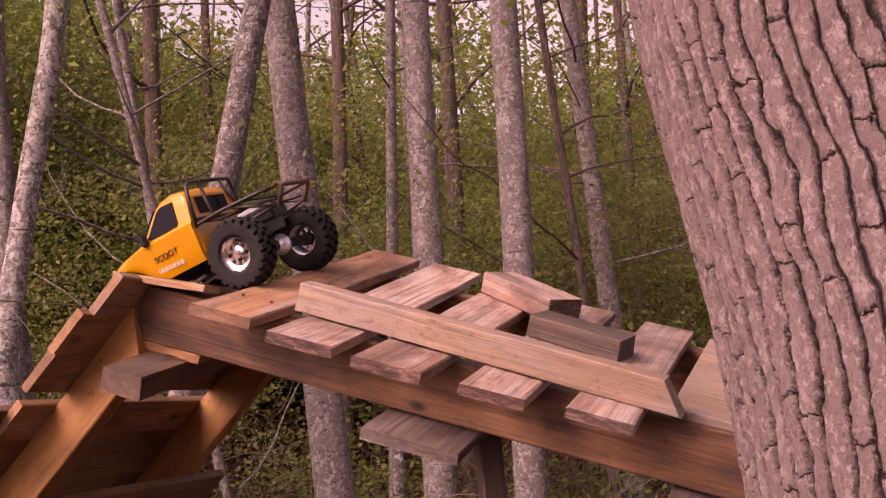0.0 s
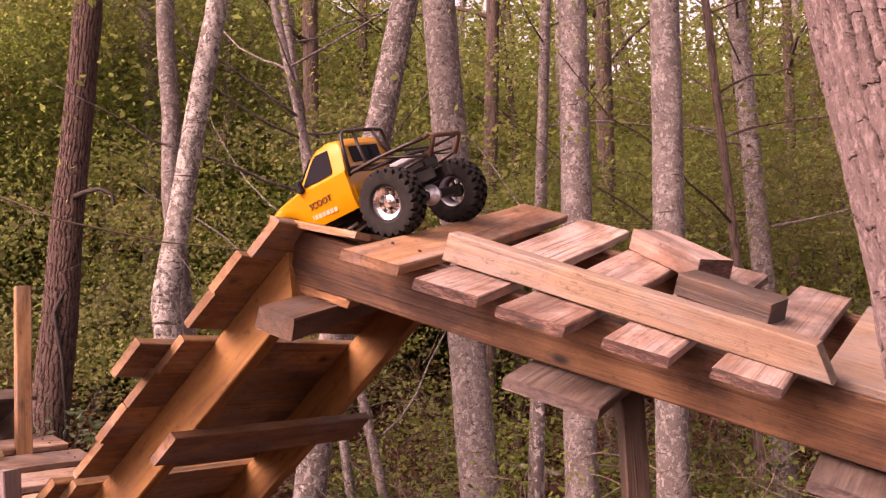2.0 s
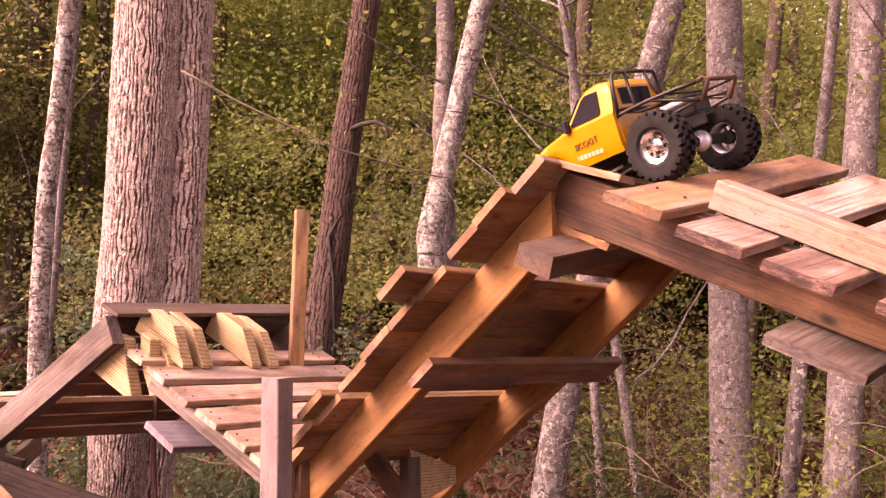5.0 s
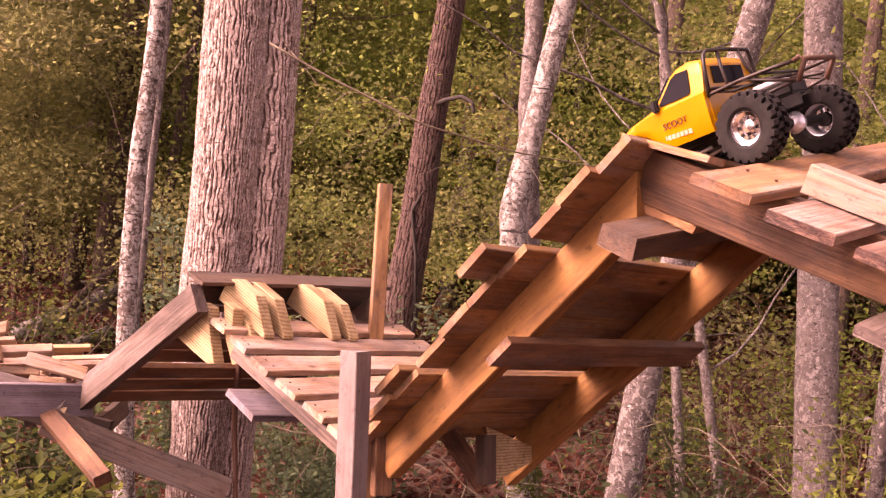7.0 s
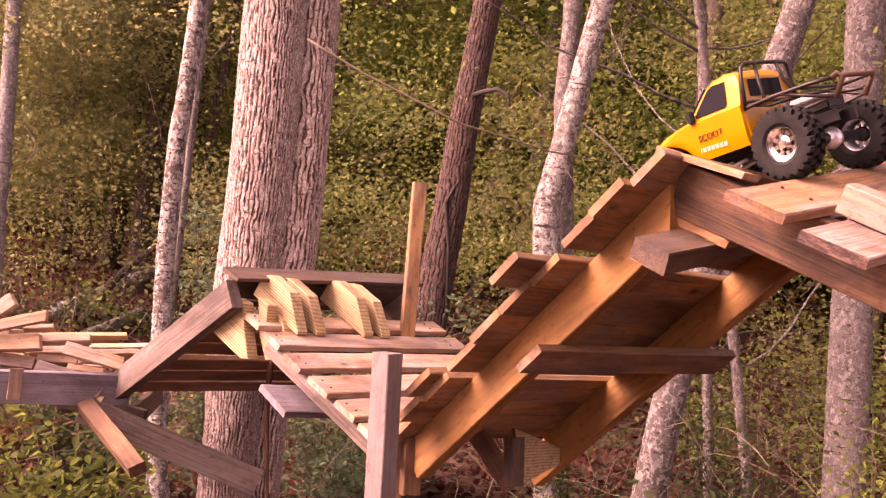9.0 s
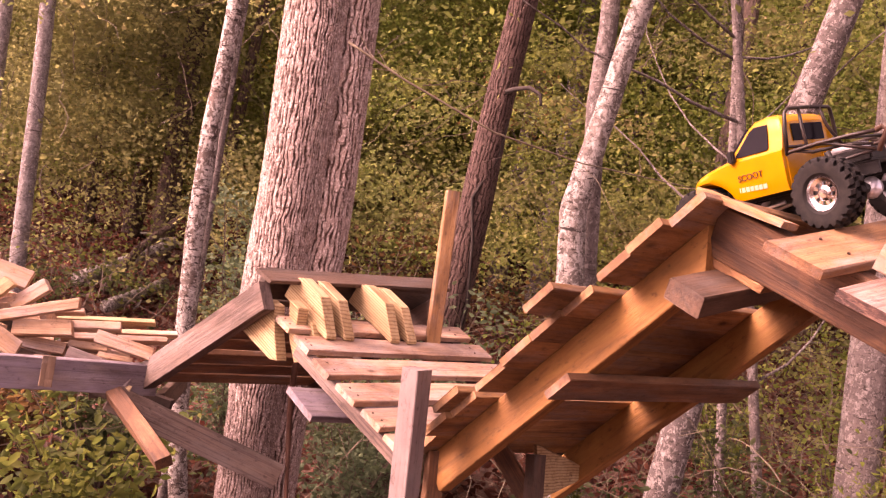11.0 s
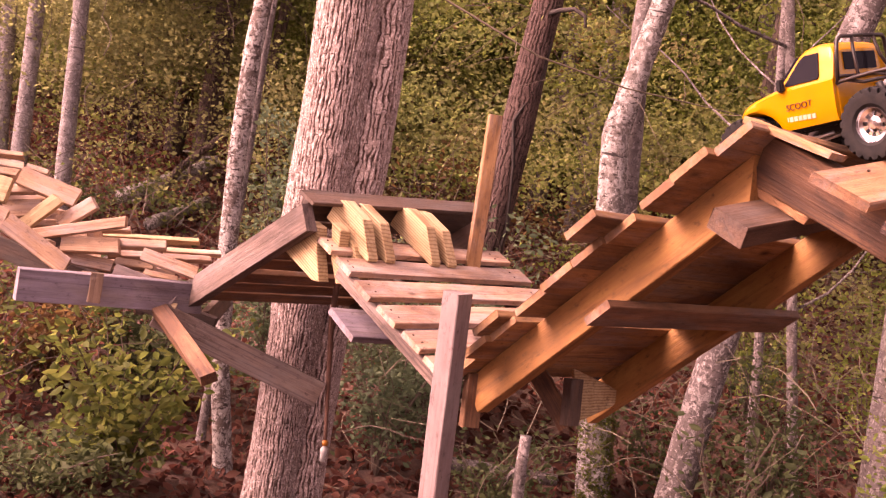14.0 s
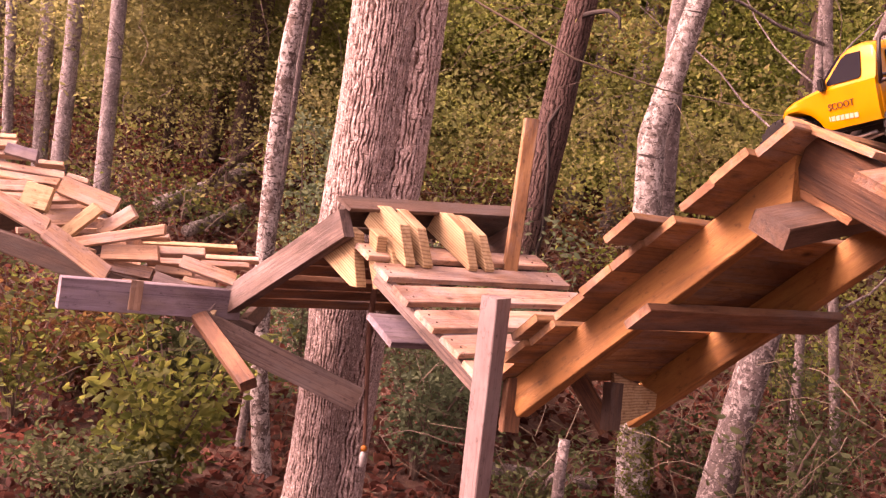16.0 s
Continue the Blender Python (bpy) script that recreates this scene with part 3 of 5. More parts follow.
def ground_z(x, y):
    """The forest floor: nearly level near the trail, then a bank that rises away from it."""
    r, h = math.hypot(x, y), math.degrees(math.atan2(x, y))
    k = max(0.0, min(1.0, (-30 - h) / 18))
    k = k * k * (3 - 2 * k)
    q = max(0.0, min(1.0, (70 - h) / 40)) * (1 - k)
    z = 0.055 * max(0.0, min(r, 30.0) - 3.8) + 0.08 * k * max(0.0, min(r, 20.0) - 5.2) + 0.15 * q * max(0.0, min(r, 11.5) - 4.9)
    return z + 0.05 * noise.noise(Vector((x * 0.6, y * 0.6, 3.0)))


# ---- the ground ----
def make_ground():
    verts, faces = [], []
    rad = [0.0, 0.6, 1.2, 1.8] + [2.2 + 0.22 * i for i in range(60)] + [16, 18, 21, 25, 30, 40, 60, 100, 200, 500, 1500]
    seg = 150
    for r in rad:
        for k in range(seg):
            a = 2 * math.pi * k / seg
            x, y = r * math.sin(a), r * math.cos(a)
            verts.append((x, y, ground_z(x, y) + (0.02 * noise.noise(Vector((x * 4, y * 4, 0))) if r < 16 else 0)))
    for i in range(len(rad) - 1):
        for k in range(seg):
            faces.append((i * seg + k, i * seg + (k + 1) % seg, (i + 1) * seg + (k + 1) % seg, (i + 1) * seg + k)[::-1])
    g = mesh_ob("ground", verts, faces, EARTH, True)
    tagged(g, "brown forest floor covered in fallen leaves", "ground", kind="structure")


make_ground()


# ---- trees ----
def trunk_mesh(points, radii, segs, step, amp, ridges, seed, twin=(), fine=None):
    """A trunk along points; amp: relief of the bark in metres; ridges: number of furrows round it; fine: (low, high, step), the stretch that is finely cut."""
    pts = [Vector(p) for p in points]
    lens = [0.0]
    for a, b in zip(pts, pts[1:]):
        lens.append(lens[-1] + (b - a).length)
    total = lens[-1]
    stops, s = [], 0.0
    while s < total:
        stops.append(s)
        s += fine[2] if fine and fine[0] < s < fine[1] else step
    stops.append(total)
    n = len(stops) - 1
    verts, faces = [], []
    off = Vector((seed * 3.7, seed * 1.3, seed * 2.1))
    for s in stops:
        k = max(j for j in range(len(lens) - 1) if lens[j] <= s + 1e-9)
        f = (s - lens[k]) / (lens[k + 1] - lens[k])
        p = pts[k].lerp(pts[k + 1], f)
        rad = radii[k] + (radii[k + 1] - radii[k]) * f
        p = p + 0.12 * rad * Vector((noise.noise(off + Vector((0, 0, s * 0.8))), noise.noise(off + Vector((5, 0, s * 0.8))), 0))
        for q in range(segs):
            a = 2 * math.pi * q / segs
            cx, cy = math.cos(a), math.sin(a)
            big = 0.05 * rad * noise.noise(off + Vector((cx * 1.5, cy * 1.5, s * 1.5)))
            rel = 0.0
            if amp:
                u = Vector((cx * ridges / 6.28, cy * ridges / 6.28, s * ridges / (6.28 * rad) * 0.17)) + off
                n1 = abs(noise.noise(u) + 0.4 * noise.noise(u * 2.3))
                n2 = abs(noise.noise(u * 2.1 + Vector((9, 4, 2))))
                rel = amp * (min(1.0, n1 * 6.0) + 0.4 * min(1.0, n2 * 6.0) - 1.0) + amp * 0.3 * noise.noise(u * 5) + amp * 0.2 * noise.noise(u * 11)
            rr = rad
            if twin:
                rr = 0.0
                for ox, oy, orad in twin:
                    along = ox * cx + oy * cy
                    inside = orad * orad - (ox * ox + oy * oy - along * along)
                    if inside > 0:
                        rr = max(rr, rad * (along + math.sqrt(inside)))
            rr += big + rel
            verts.append(p + Vector((cx * rr, cy * rr, 0)))
    for i in range(n):
        for q in range(segs):
            faces.append((i * segs + q, i * segs + (q + 1) % segs, (i + 1) * segs + (q + 1) % segs, (i + 1) * segs + q))
    faces.append(tuple(n * segs + q for q in range(segs)))
    return verts, faces, stops


def unroll(ob, stops, segs, girth):
    """The bark's own map in metres: round the trunk from its far side, and along it."""
    n = len(stops) - 1
    uv = np.zeros((len(ob.data.loops), 2), dtype=np.float32)
    q = np.arange(segs)
    u0 = ((q / segs - 0.25) % 1.0) * girth
    u1 = u0 + girth / segs
    st = np.asarray(stops)
    body = uv[:4 * n * segs].reshape(n, segs, 4, 2)
    body[:, :, 0, 0] = body[:, :, 3, 0] = u0
    body[:, :, 1, 0] = body[:, :, 2, 0] = u1
    body[:, :, 0, 1] = body[:, :, 1, 1] = st[:-1, None]
    body[:, :, 2, 1] = body[:, :, 3, 1] = st[1:, None]
    ob.data.uv_layers.new(name="bark").data.foreach_set("uv", uv.ravel())


def leaf_cloud(centres, spread, per, size, seed, flat=0.6, oval=False):
    """Many small folded leaves round the centres. Returns the corners, four a leaf, or six if oval."""
    g = np.random.RandomState(seed)
    c = np.repeat(np.asarray(centres, float), per, axis=0)
    k = len(c)
    sp = np.repeat(np.asarray(spread, float) * np.ones(len(centres)), per)[:, None]
    p = c + g.normal(size=(k, 3)) * sp * np.array([1, 1, flat])
    d = g.normal(size=(k, 3)) * np.array([1, 1, 0.55])
    d /= np.linalg.norm(d, axis=1)[:, None]
    w = np.cross(d, g.normal(size=(k, 3)))
    w /= np.linalg.norm(w, axis=1)[:, None]
    nn = np.cross(d, w)
    s = (size * g.uniform(0.55, 1.35, size=(k, 1)))
    if np.ndim(size):
        s = np.repeat(np.asarray(size), per)[:, None] * g.uniform(0.55, 1.35, size=(k, 1))
    base, tip = p - d * s * 0.5, p + d * s * 0.5
    if oval:
        q = [p + d * s * f + sd * w * s * 0.24 * k + nn * s * 0.09 for sd in (1, -1) for f, k in ((-0.24, 0.85), (0.12, 1.0))]
        return np.stack([base, q[0], q[1], tip - nn * s * 0.05, q[3], q[2]], 1).reshape(-1, 3)
    left, right = p + w * s * 0.3 + nn * s * 0.12, p - w * s * 0.3 + nn * s * 0.12
    return np.stack([base, left, tip, right], 1).reshape(-1, 3)


def leaf_object(name, v, mat, oval=False):
    me = bpy.data.meshes.new(name)
    idx = np.arange(len(v), dtype=np.int32)
    if oval:
        idx = (np.arange(0, len(v), 6)[:, None] + np.array([0, 1, 2, 3, 0, 3, 4, 5])).astype(np.int32).ravel()
    k = len(idx) // 4
    me.vertices.add(len(v))
    me.vertices.foreach_set("co", v.astype(np.float32).ravel())
    me.loops.add(4 * k)
    me.loops.foreach_set("vertex_index", idx)
    me.polygons.add(k)
    me.polygons.foreach_set("loop_start", np.arange(0, 4 * k, 4, dtype=np.int32))
    me.update(calc_edges=True)
    me.materials.append(mat)
    return new(name, me)


def limbs(parent, axis_pt, z0, z1, count, length, rad, mat, seed, up=0.5):
    """Limbs as parts of a tree; returns the points near their ends."""
    r = random.Random(seed)
    ends = []
    for i in range(count):
        z = z0 + (z1 - z0) * (i + r.random()) / count
        a = r.uniform(0, 2 * math.pi)
        p = Vector(axis_pt(z))
        d = Vector((math.cos(a), math.sin(a), up * r.uniform(0.3, 1.4)))
        pts = [p]
        for k in range(7):
            d = (d + 0.28 * Vector((r.uniform(-1, 1), r.uniform(-1, 1), r.uniform(-0.7, 0.9)))).normalized()
            pts.append(pts[-1] + d * length * r.uniform(0.1, 0.18))
            if k > 2:
                ends.append(tuple(pts[-1]))
        v, f = tube(pts, rad * r.uniform(0.6, 1.0), 6, 0.25)
        part("limb", v, f, mat, parent, smooth=True)
    return ends


def tree(label, base, top, r0, mat, seed, height=8.0, segs=20, step=0.05, amp=0.003, ridges=16, crown=LEAF_OLIVE, leaves=100,
         r1=None, mids=(), twin=(), zs=(4.2, 7.6), nlimb=6, flare=1.25, group="trees of the wood", path=(), fine=None, limb=0.4):
    bx, by = base
    tx, ty = top
    gz = ground_z(bx, by) - 0.12
    e = thing("tree", (bx, by, gz + 0.12), label, "tree", group)

    def at(z):
        f = z / height
        return (bx + (tx - bx) * f, by + (ty - by) * f, z)
    r1 = r1 or r0 * 0.55
    pts = [(bx, by, gz), at(0.35), at(1.6)] + [tuple(m[:3]) for m in mids] + [at(3.6), at(height)]
    rad = [r0 * flare, r0 * 1.08, r0] + [m[3] if len(m) > 3 else r0 for m in mids] + [0.9 * r0, r1]
    if path:
        pts, rad = [q[:3] for q in path], [q[3] for q in path]
    v, f, stops = trunk_mesh(pts, rad, segs, step, amp, ridges, seed, twin, fine)
    trunk = part("trunk", v, f, mat, e, smooth=True)
    if fine:
        unroll(trunk, stops, segs, 2 * math.pi * r0)
    ends = limbs(e, at, zs[0], zs[1], nlimb, 1.7, r0 * limb, mat, seed)
    if leaves and ends:
        per = max(4, leaves // len(ends))
        under(leaf_object("crown", leaf_cloud(ends, 0.26, 2 * per, 0.05, seed), crown), e)
    return e


tree("thick leaning tree trunk with deeply plated pinkish-grey bark beside the ramp", (0.740, 1.262), (-0.14, 1.535), 0.225, NEARB, 1, segs=460, step=0.05, amp=0, fine=(1.15, 2.75, 0.005), r1=0.19, zs=(5.2, 7.6),
     path=((0.740, 1.262, -0.15, 0.262), (0.702, 1.274, 0.35, 0.243), (0.592, 1.307, 1.38, 0.226), (0.566, 1.314, 1.70, 0.225), (0.515, 1.332, 2.05, 0.225), (0.344, 1.385, 3.6, 0.203), (-0.14, 1.535, 8.0, 0.19)))
tree("large oak with two fused stems and furrowed grey bark", (-2.407, 3.141), (-2.519, 3.058), 0.178, OAKB, 2, segs=330, step=0.05, amp=0, fine=(0.45, 3.3, 0.010), r1=0.15, twin=((-0.26, -0.20, 0.69), (0.36, 0.42, 0.47)), zs=(5, 7.6),
     path=((-2.42, 3.13, -0.15, 0.19), (-2.42, 3.13, 0.1, 0.155), (-2.42, 3.13, 0.5, 0.142), (-2.42, 3.132, 0.95, 0.146), (-2.424, 3.125, 1.25, 0.170), (-2.43, 3.124, 1.6, 0.176), (-2.457, 3.104, 3.6, 0.165), (-2.519, 3.058, 8.0, 0.14)))
tree("leaning pale birch with lichen-spotted bark", (-1.450, 4.860), (0.094, 5.128), 0.080, BEECHD, 3,
     path=((-1.45, 4.86, -0.05, 0.098), (-1.42, 4.862, 0.27, 0.088), (-1.384, 4.855, 0.68, 0.082), (-1.347, 4.852, 1.02, 0.079), (-1.281, 4.854, 1.5, 0.077), (-0.963, 4.917, 3.0, 0.070), (0.094, 5.128, 8.0, 0.045)))
tree("straight pale grey tree with smooth lichen bark", (-0.550, 5.385), (-1.033, 5.322), 0.097, BEECH, 4)
tree("straight pale grey tree with smooth lichen bark", (-0.115, 5.409), (0.010, 5.411), 0.082, BEECH, 5)
tree("straight pale grey tree with smooth lichen bark", (0.307, 5.201), (0.519, 5.186), 0.079, BEECH, 6)
tree("thin pale sapling trunk beside a thicker one", (-0.435, 6.198), (-0.012, 6.215), 0.036, BEECH, 7, segs=12, zs=(1.6, 4.6), nlimb=9, limb=0.25)
tree("leaning brownish-grey tree with bare twigs", (1.169, 6.912), (0.810, 6.965), 0.070, BEECH, 8, zs=(2.4, 5.0), nlimb=8, limb=0.16)
tree("thin leaning sapling with brown bark", (0.922, 5.941), (0.406, 6.005), 0.026, BROWN, 9, segs=10, zs=(1.4, 4.6), nlimb=10)
tree("dark brown straight trunk standing among the leaves", (-0.920, 8.462), (-0.647, 8.487), 0.066, BROWN, 10, segs=14)
tree("dark brown straight trunk standing among the leaves", (0.092, 8.510), (0.186, 8.508), 0.077, BROWN, 11, segs=14)
tree("dark brown straight trunk standing among the leaves", (-2.369, 8.694), (-2.399, 8.686), 0.082, BROWN, 12, segs=14)
tree("slim dark trunk far back in the wood", (-2.193, 9.768), (-2.129, 9.782), 0.056, BROWN, 13, segs=12, zs=(1.6, 5.0), nlimb=9, limb=0.2)
tree("slim dark trunk far back in the wood", (1.744, 9.856), (1.927, 9.822), 0.055, BROWN, 14, segs=12)
tree("white-barked birch stem with dark flecks, bent and leaning", (-1.75, 4.83), (-1.363, 5.072), 0.060, BIRCH, 15,
     path=((-1.74, 4.83, -0.05, 0.095), (-1.794, 4.811, 0.187, 0.086), (-1.854, 4.788, 0.635, 0.080), (-1.969, 4.743, 1.544, 0.070), (-2.017, 4.725, 1.95, 0.066), (-1.968, 4.744, 2.285, 0.058), (-1.900, 4.770, 2.75, 0.055), (-1.80, 4.81, 3.4, 0.052), (-1.40, 5.05, 8.0, 0.035)))
tree("pale grey birch stem crossing behind a whiter one", (-1.90, 4.95), (-2.16, 4.80), 0.046, BEECH, 16,
     path=((-1.86, 4.97, -0.05, 0.065), (-1.93, 4.93, 1.3, 0.058), (-2.0, 4.90, 2.0, 0.052), (-2.051, 4.875, 2.5, 0.048), (-2.055, 4.875, 2.9, 0.046), (-2.085, 4.865, 3.3, 0.045), (-2.16, 4.8, 8.0, 0.03)))
tree("dark brown pine with rough bark and a climbing vine", (-2.91, 5.23), (-2.60, 5.40), 0.085, PINEB, 17, segs=90, step=0.05, amp=0, fine=(0.4, 4.2, 0.016),
     path=((-2.95, 5.21, -0.05, 0.12), (-2.90, 5.24, 0.8, 0.105), (-2.856, 5.263, 1.6, 0.098), (-2.829, 5.277, 1.92, 0.092), (-2.813, 5.286, 2.34, 0.085), (-2.784, 5.301, 2.83, 0.078), (-2.74, 5.32, 3.6, 0.075), (-2.60, 5.40, 8.0, 0.05)))
tree("slender white-barked tree with dark peeling patches", (-3.20, 3.66), (-3.33, 3.55), 0.042, PEELING, 18,
     path=((-3.171, 3.688, -0.1, 0.055), (-3.206, 3.666, 0.1, 0.046), (-3.273, 3.601, 0.62, 0.044), (-3.304, 3.573, 1.125, 0.042), (-3.322, 3.558, 1.5, 0.042), (-3.328, 3.552, 2.0, 0.041), (-3.316, 3.563, 2.4, 0.040), (-3.281, 3.588, 8.0, 0.025)))
tree("thin grey sapling beside the slender white tree", (-3.488, 3.810), (-3.482, 3.816), 0.020, BEECH, 19, segs=10, zs=(2.3, 4.4), nlimb=5, limb=0.25)
tree("pale grey trunk among the yellowing leaves", (-6.654, 5.417), (-6.869, 5.155), 0.060, PALEGREY, 20, segs=14)
tree("pale grey trunk among the yellowing leaves", (-7.346, 5.512), (-7.469, 5.350), 0.066, PALEGREY, 21, segs=14)
tree("pale grey trunk among the yellowing leaves", (-8.060, 5.896), (-8.377, 5.459), 0.066, PALEGREY, 22, segs=14)
tree("pale grey trunk among the yellowing leaves", (-8.212, 5.687), (-8.585, 5.142), 0.046, PALEGREY, 23, segs=14)
tree("brown trunk among the green leaves", (-7.68, 7.87), (-7.64, 7.91), 0.12, BROWN, 24, segs=14)
tree("brown trunk among the green leaves", (-9.0, 8.7), (-8.8, 9.0), 0.11, BROWN, 25, segs=14)
tree("thick dark trunk among the green leaves", (-8.2, 9.1), (-8.3, 9.0), 0.12, BROWN, 27, segs=16)
tree("thin bent sapling with grey bark", (-0.927, 5.545), (-2.571, 5.077), 0.026, BEECH, 28, segs=10, zs=(1.2, 4.6), nlimb=12, leaves=45)
tree("thin grey sapling among green leaves", (-1.252, 5.798), (-2.239, 5.539), 0.027, BEECH, 30, segs=10, zs=(1.2, 4.6), nlimb=12, leaves=45)


# ---- background wood: far trunks, foliage and fallen leaves ----
def polar(h, r, z=None):
    x, y = r * math.sin(radians(h)), r * math.cos(radians(h))
    return (x, y, ground_z(x, y) if z is None else z)


def far_trunks():
    r = random.Random(5)
    for i in range(115):
        x, y, z = polar(r.uniform(-67, 42), r.uniform(10, 24))
        e = thing("tree", (x, y, z), "slender brown trunk far back in the wood", "tree", "far trees of the wood")
        lean = Vector((r.uniform(-0.9, 0.9), r.uniform(-0.5, 0.5), 0))
        bend = Vector((r.uniform(-0.25, 0.25), r.uniform(-0.25, 0.25), 0))
        pts = [Vector((x, y, z - 0.2)) + lean * (k / 7) + bend * math.sin(k * 0.9) + Vector((0, 0, 11 * k / 7)) for k in range(8)]
        v, f = tube(pts, r.uniform(0.03, 0.11), 8, 0.45)
        part("trunk", v, f, r.choice((BROWN, BROWN, BEECH)), e, smooth=True)
        limbs(e, lambda q: pts[min(7, max(0, int(7 * q / 11)))], 1.5, 9, 4, 2.2, 0.025, BROWN, i + 900, 0.6)


def foliage(name, seed, count, mat, dist, z_lo, z_hi, per, size, spread, label, heading=(-67, 42), power=1.0, clearing=True, flat=0.45):
    """Leaves in many separate sprays, with gaps between the sprays and an open floor below them."""
    r = random.Random(seed)
    cs, sp, sz = [], [], []
    while len(cs) < count:
        h = r.uniform(*heading)
        d = r.uniform(dist[0] ** 1.5, dist[1] ** 1.5) ** (1 / 1.5)
        x, y, z = polar(h, d)
        zz = z + z_lo + (z_hi - z_lo) * r.random() ** power
        if noise.noise(Vector((x * 0.55 + seed, y * 0.55, zz * 0.9))) < 0.03 or noise.noise(Vector((x * 1.7 + seed, y * 1.7, zz * 2.4))) < -0.12:
            continue
        if h < -57.5 and d < 18 and zz > z + 1.2 and r.random() < 0.95:
            continue
        if clearing and -60 < h < -38 and (d < 10.5 or d < 13 and zz < z + 0.7) and r.random() < 0.93:
            continue
        lift = math.degrees(math.atan2(zz - 1.6, d))
        if -17 < h < 32 and r.random() < 0.09 * (lift - 11.0):
            continue
        if clearing and d < 12.5 and -36 <= h < 30 and zz < z + (0.6 + 0.10 * (12.5 - d) if -17 < h < 12 else 0.25 + 0.06 * (12.5 - d)) and r.random() < 0.93:
            continue
        cs.append((x, y, zz))
        sp.append(spread * r.uniform(0.5, 1.3))
        sz.append(size * (0.6 + 0.05 * d))
    tagged(leaf_object(name, leaf_cloud(cs, sp, per, np.array(sz), seed, flat), mat), label, "foliage", kind="stuff")


far_trunks()
foliage("far_foliage", 1, 2600, LEAF_OLIVE, (16, 27), -0.2, 9.0, 59, 0.104, 0.68, "dense olive foliage far back in the wood", power=1.6)
foliage("far_foliage", 9, 2000, LEAF_OLIVE, (24, 36), -0.4, 12.5, 59, 0.135, 1.10, "hazy olive foliage at the far side of the wood", power=1.65)
foliage("far_foliage", 11, 1000, LEAF_OLIVE, (17, 27), 3.0, 7.0, 48, 0.117, 0.61, "high olive foliage far back in the wood", heading=(-67, -9))
foliage("far_foliage", 2, 1494, LEAF_OLIVE, (11, 20), 0.0, 5.2, 126, 0.058, 0.43, "olive green foliage in the wood", power=1.1, flat=0.35)
foliage("far_foliage", 8, 1150, LEAF_DARK, (12, 24), -0.2, 4.4, 126, 0.069, 0.54, "dense green foliage far back in the wood", flat=0.35)
foliage("mid_foliage", 3, 883, LEAF_OLIVE, (7, 14), 0.9, 4.0, 165, 0.044, 0.35, "olive green leaves of the understory", flat=0.3)
foliage("mid_foliage", 4, 530, LEAF_DARK, (6.3, 13), 0.35, 3.4, 165, 0.044, 0.35, "dark green leaves of the understory", power=1.3, flat=0.3)
foliage("green_foliage", 14, 1134, LEAF_GREEN, (9, 16), 1.3, 5.0, 180, 0.039, 0.41, "fresh green leaves of overhanging branches", heading=(-36, -4), flat=0.3)
foliage("green_foliage", 15, 552, LEAF_GREEN, (8, 17), 0.3, 4.0, 165, 0.039, 0.38, "fresh green leaves of the understory", flat=0.3)
foliage("green_foliage", 18, 1170, LEAF_GREEN, (12, 22), 0.2, 5.6, 90, 0.075, 0.57, "green leaves filling the wood behind the pale trees", heading=(-30, 30), power=1.2)
foliage("yellow_foliage", 5, 230, LEAF_YELLOW, (8, 22), 0.5, 6.0, 108, 0.051, 0.26, "yellowing autumn leaves in the wood", flat=0.35)
foliage("mid_foliage", 21, 470, LEAF_GREY, (9.0, 12.5), 0.9, 4.2, 110, 0.044, 0.34, "grey-green and fading leaves of the understory", heading=(-55.5, -42), flat=0.3, clearing=False)
foliage("low_growth", 22, 42, LEAF_GREY, (8.2, 11.0), 0.3, 2.6, 60, 0.040, 0.20, "grey-green seedlings on the leafy bank", heading=(-58, -44), clearing=False)
foliage("low_growth", 23, 60, LEAF_GREY, (8.0, 11), 0.1, 1.6, 70, 0.042, 0.22, "grey-green seedlings behind the slender tree", heading=(-42.5, -35), clearing=False)
foliage("low_growth", 24, 90, LEAF_GREY, (6.2, 9.0), 0.3, 1.7, 70, 0.040, 0.22, "grey-green seedlings behind the ramps", heading=(-36, -8), clearing=False)
foliage("near_growth", 10, 130, LEAF_FERN, (4.0, 9.5), 0.0, 0.35, 46, 0.044, 0.13, "low deep green ferny plants on the forest floor", clearing=False)
foliage("near_growth", 16, 150, LEAF_FERN, (3.4, 4.9), -0.02, 0.32, 50, 0.036, 0.12, "low deep green ferny plants near the oak", heading=(-66, -44), clearing=False)
foliage("near_growth", 12, 60, LEAF_BUSH, (5.5, 10.5), 0.0, 0.7, 34, 0.045, 0.16, "yellow-green sprigs between the fallen logs", heading=(-62, -38), clearing=False)
foliage("green_foliage", 17, 644, LEAF_DARK, (10, 18), 2.6, 6.6, 142, 0.044, 0.43, "dark green leaves of high overhanging branches", heading=(-44, -9), flat=0.3)
foliage("low_growth", 6, 70, LEAF_FERN, (5.0, 9), 0.0, 0.6, 60, 0.046, 0.18, "low dark green undergrowth on the forest floor", clearing=False)
foliage("low_growth", 19, 50, LEAF_GREEN, (6.5, 12), 0.0, 1.0, 70, 0.048, 0.20, "grey-green sprigs and seedlings on the leafy bank", heading=(-36, 12), clearing=False)
foliage("low_growth", 20, 110, LEAF_RUST, (6.5, 12), 0.0, 1.2, 50, 0.048, 0.20, "withered brown sprigs on the leafy bank", heading=(-40, 12), clearing=False)
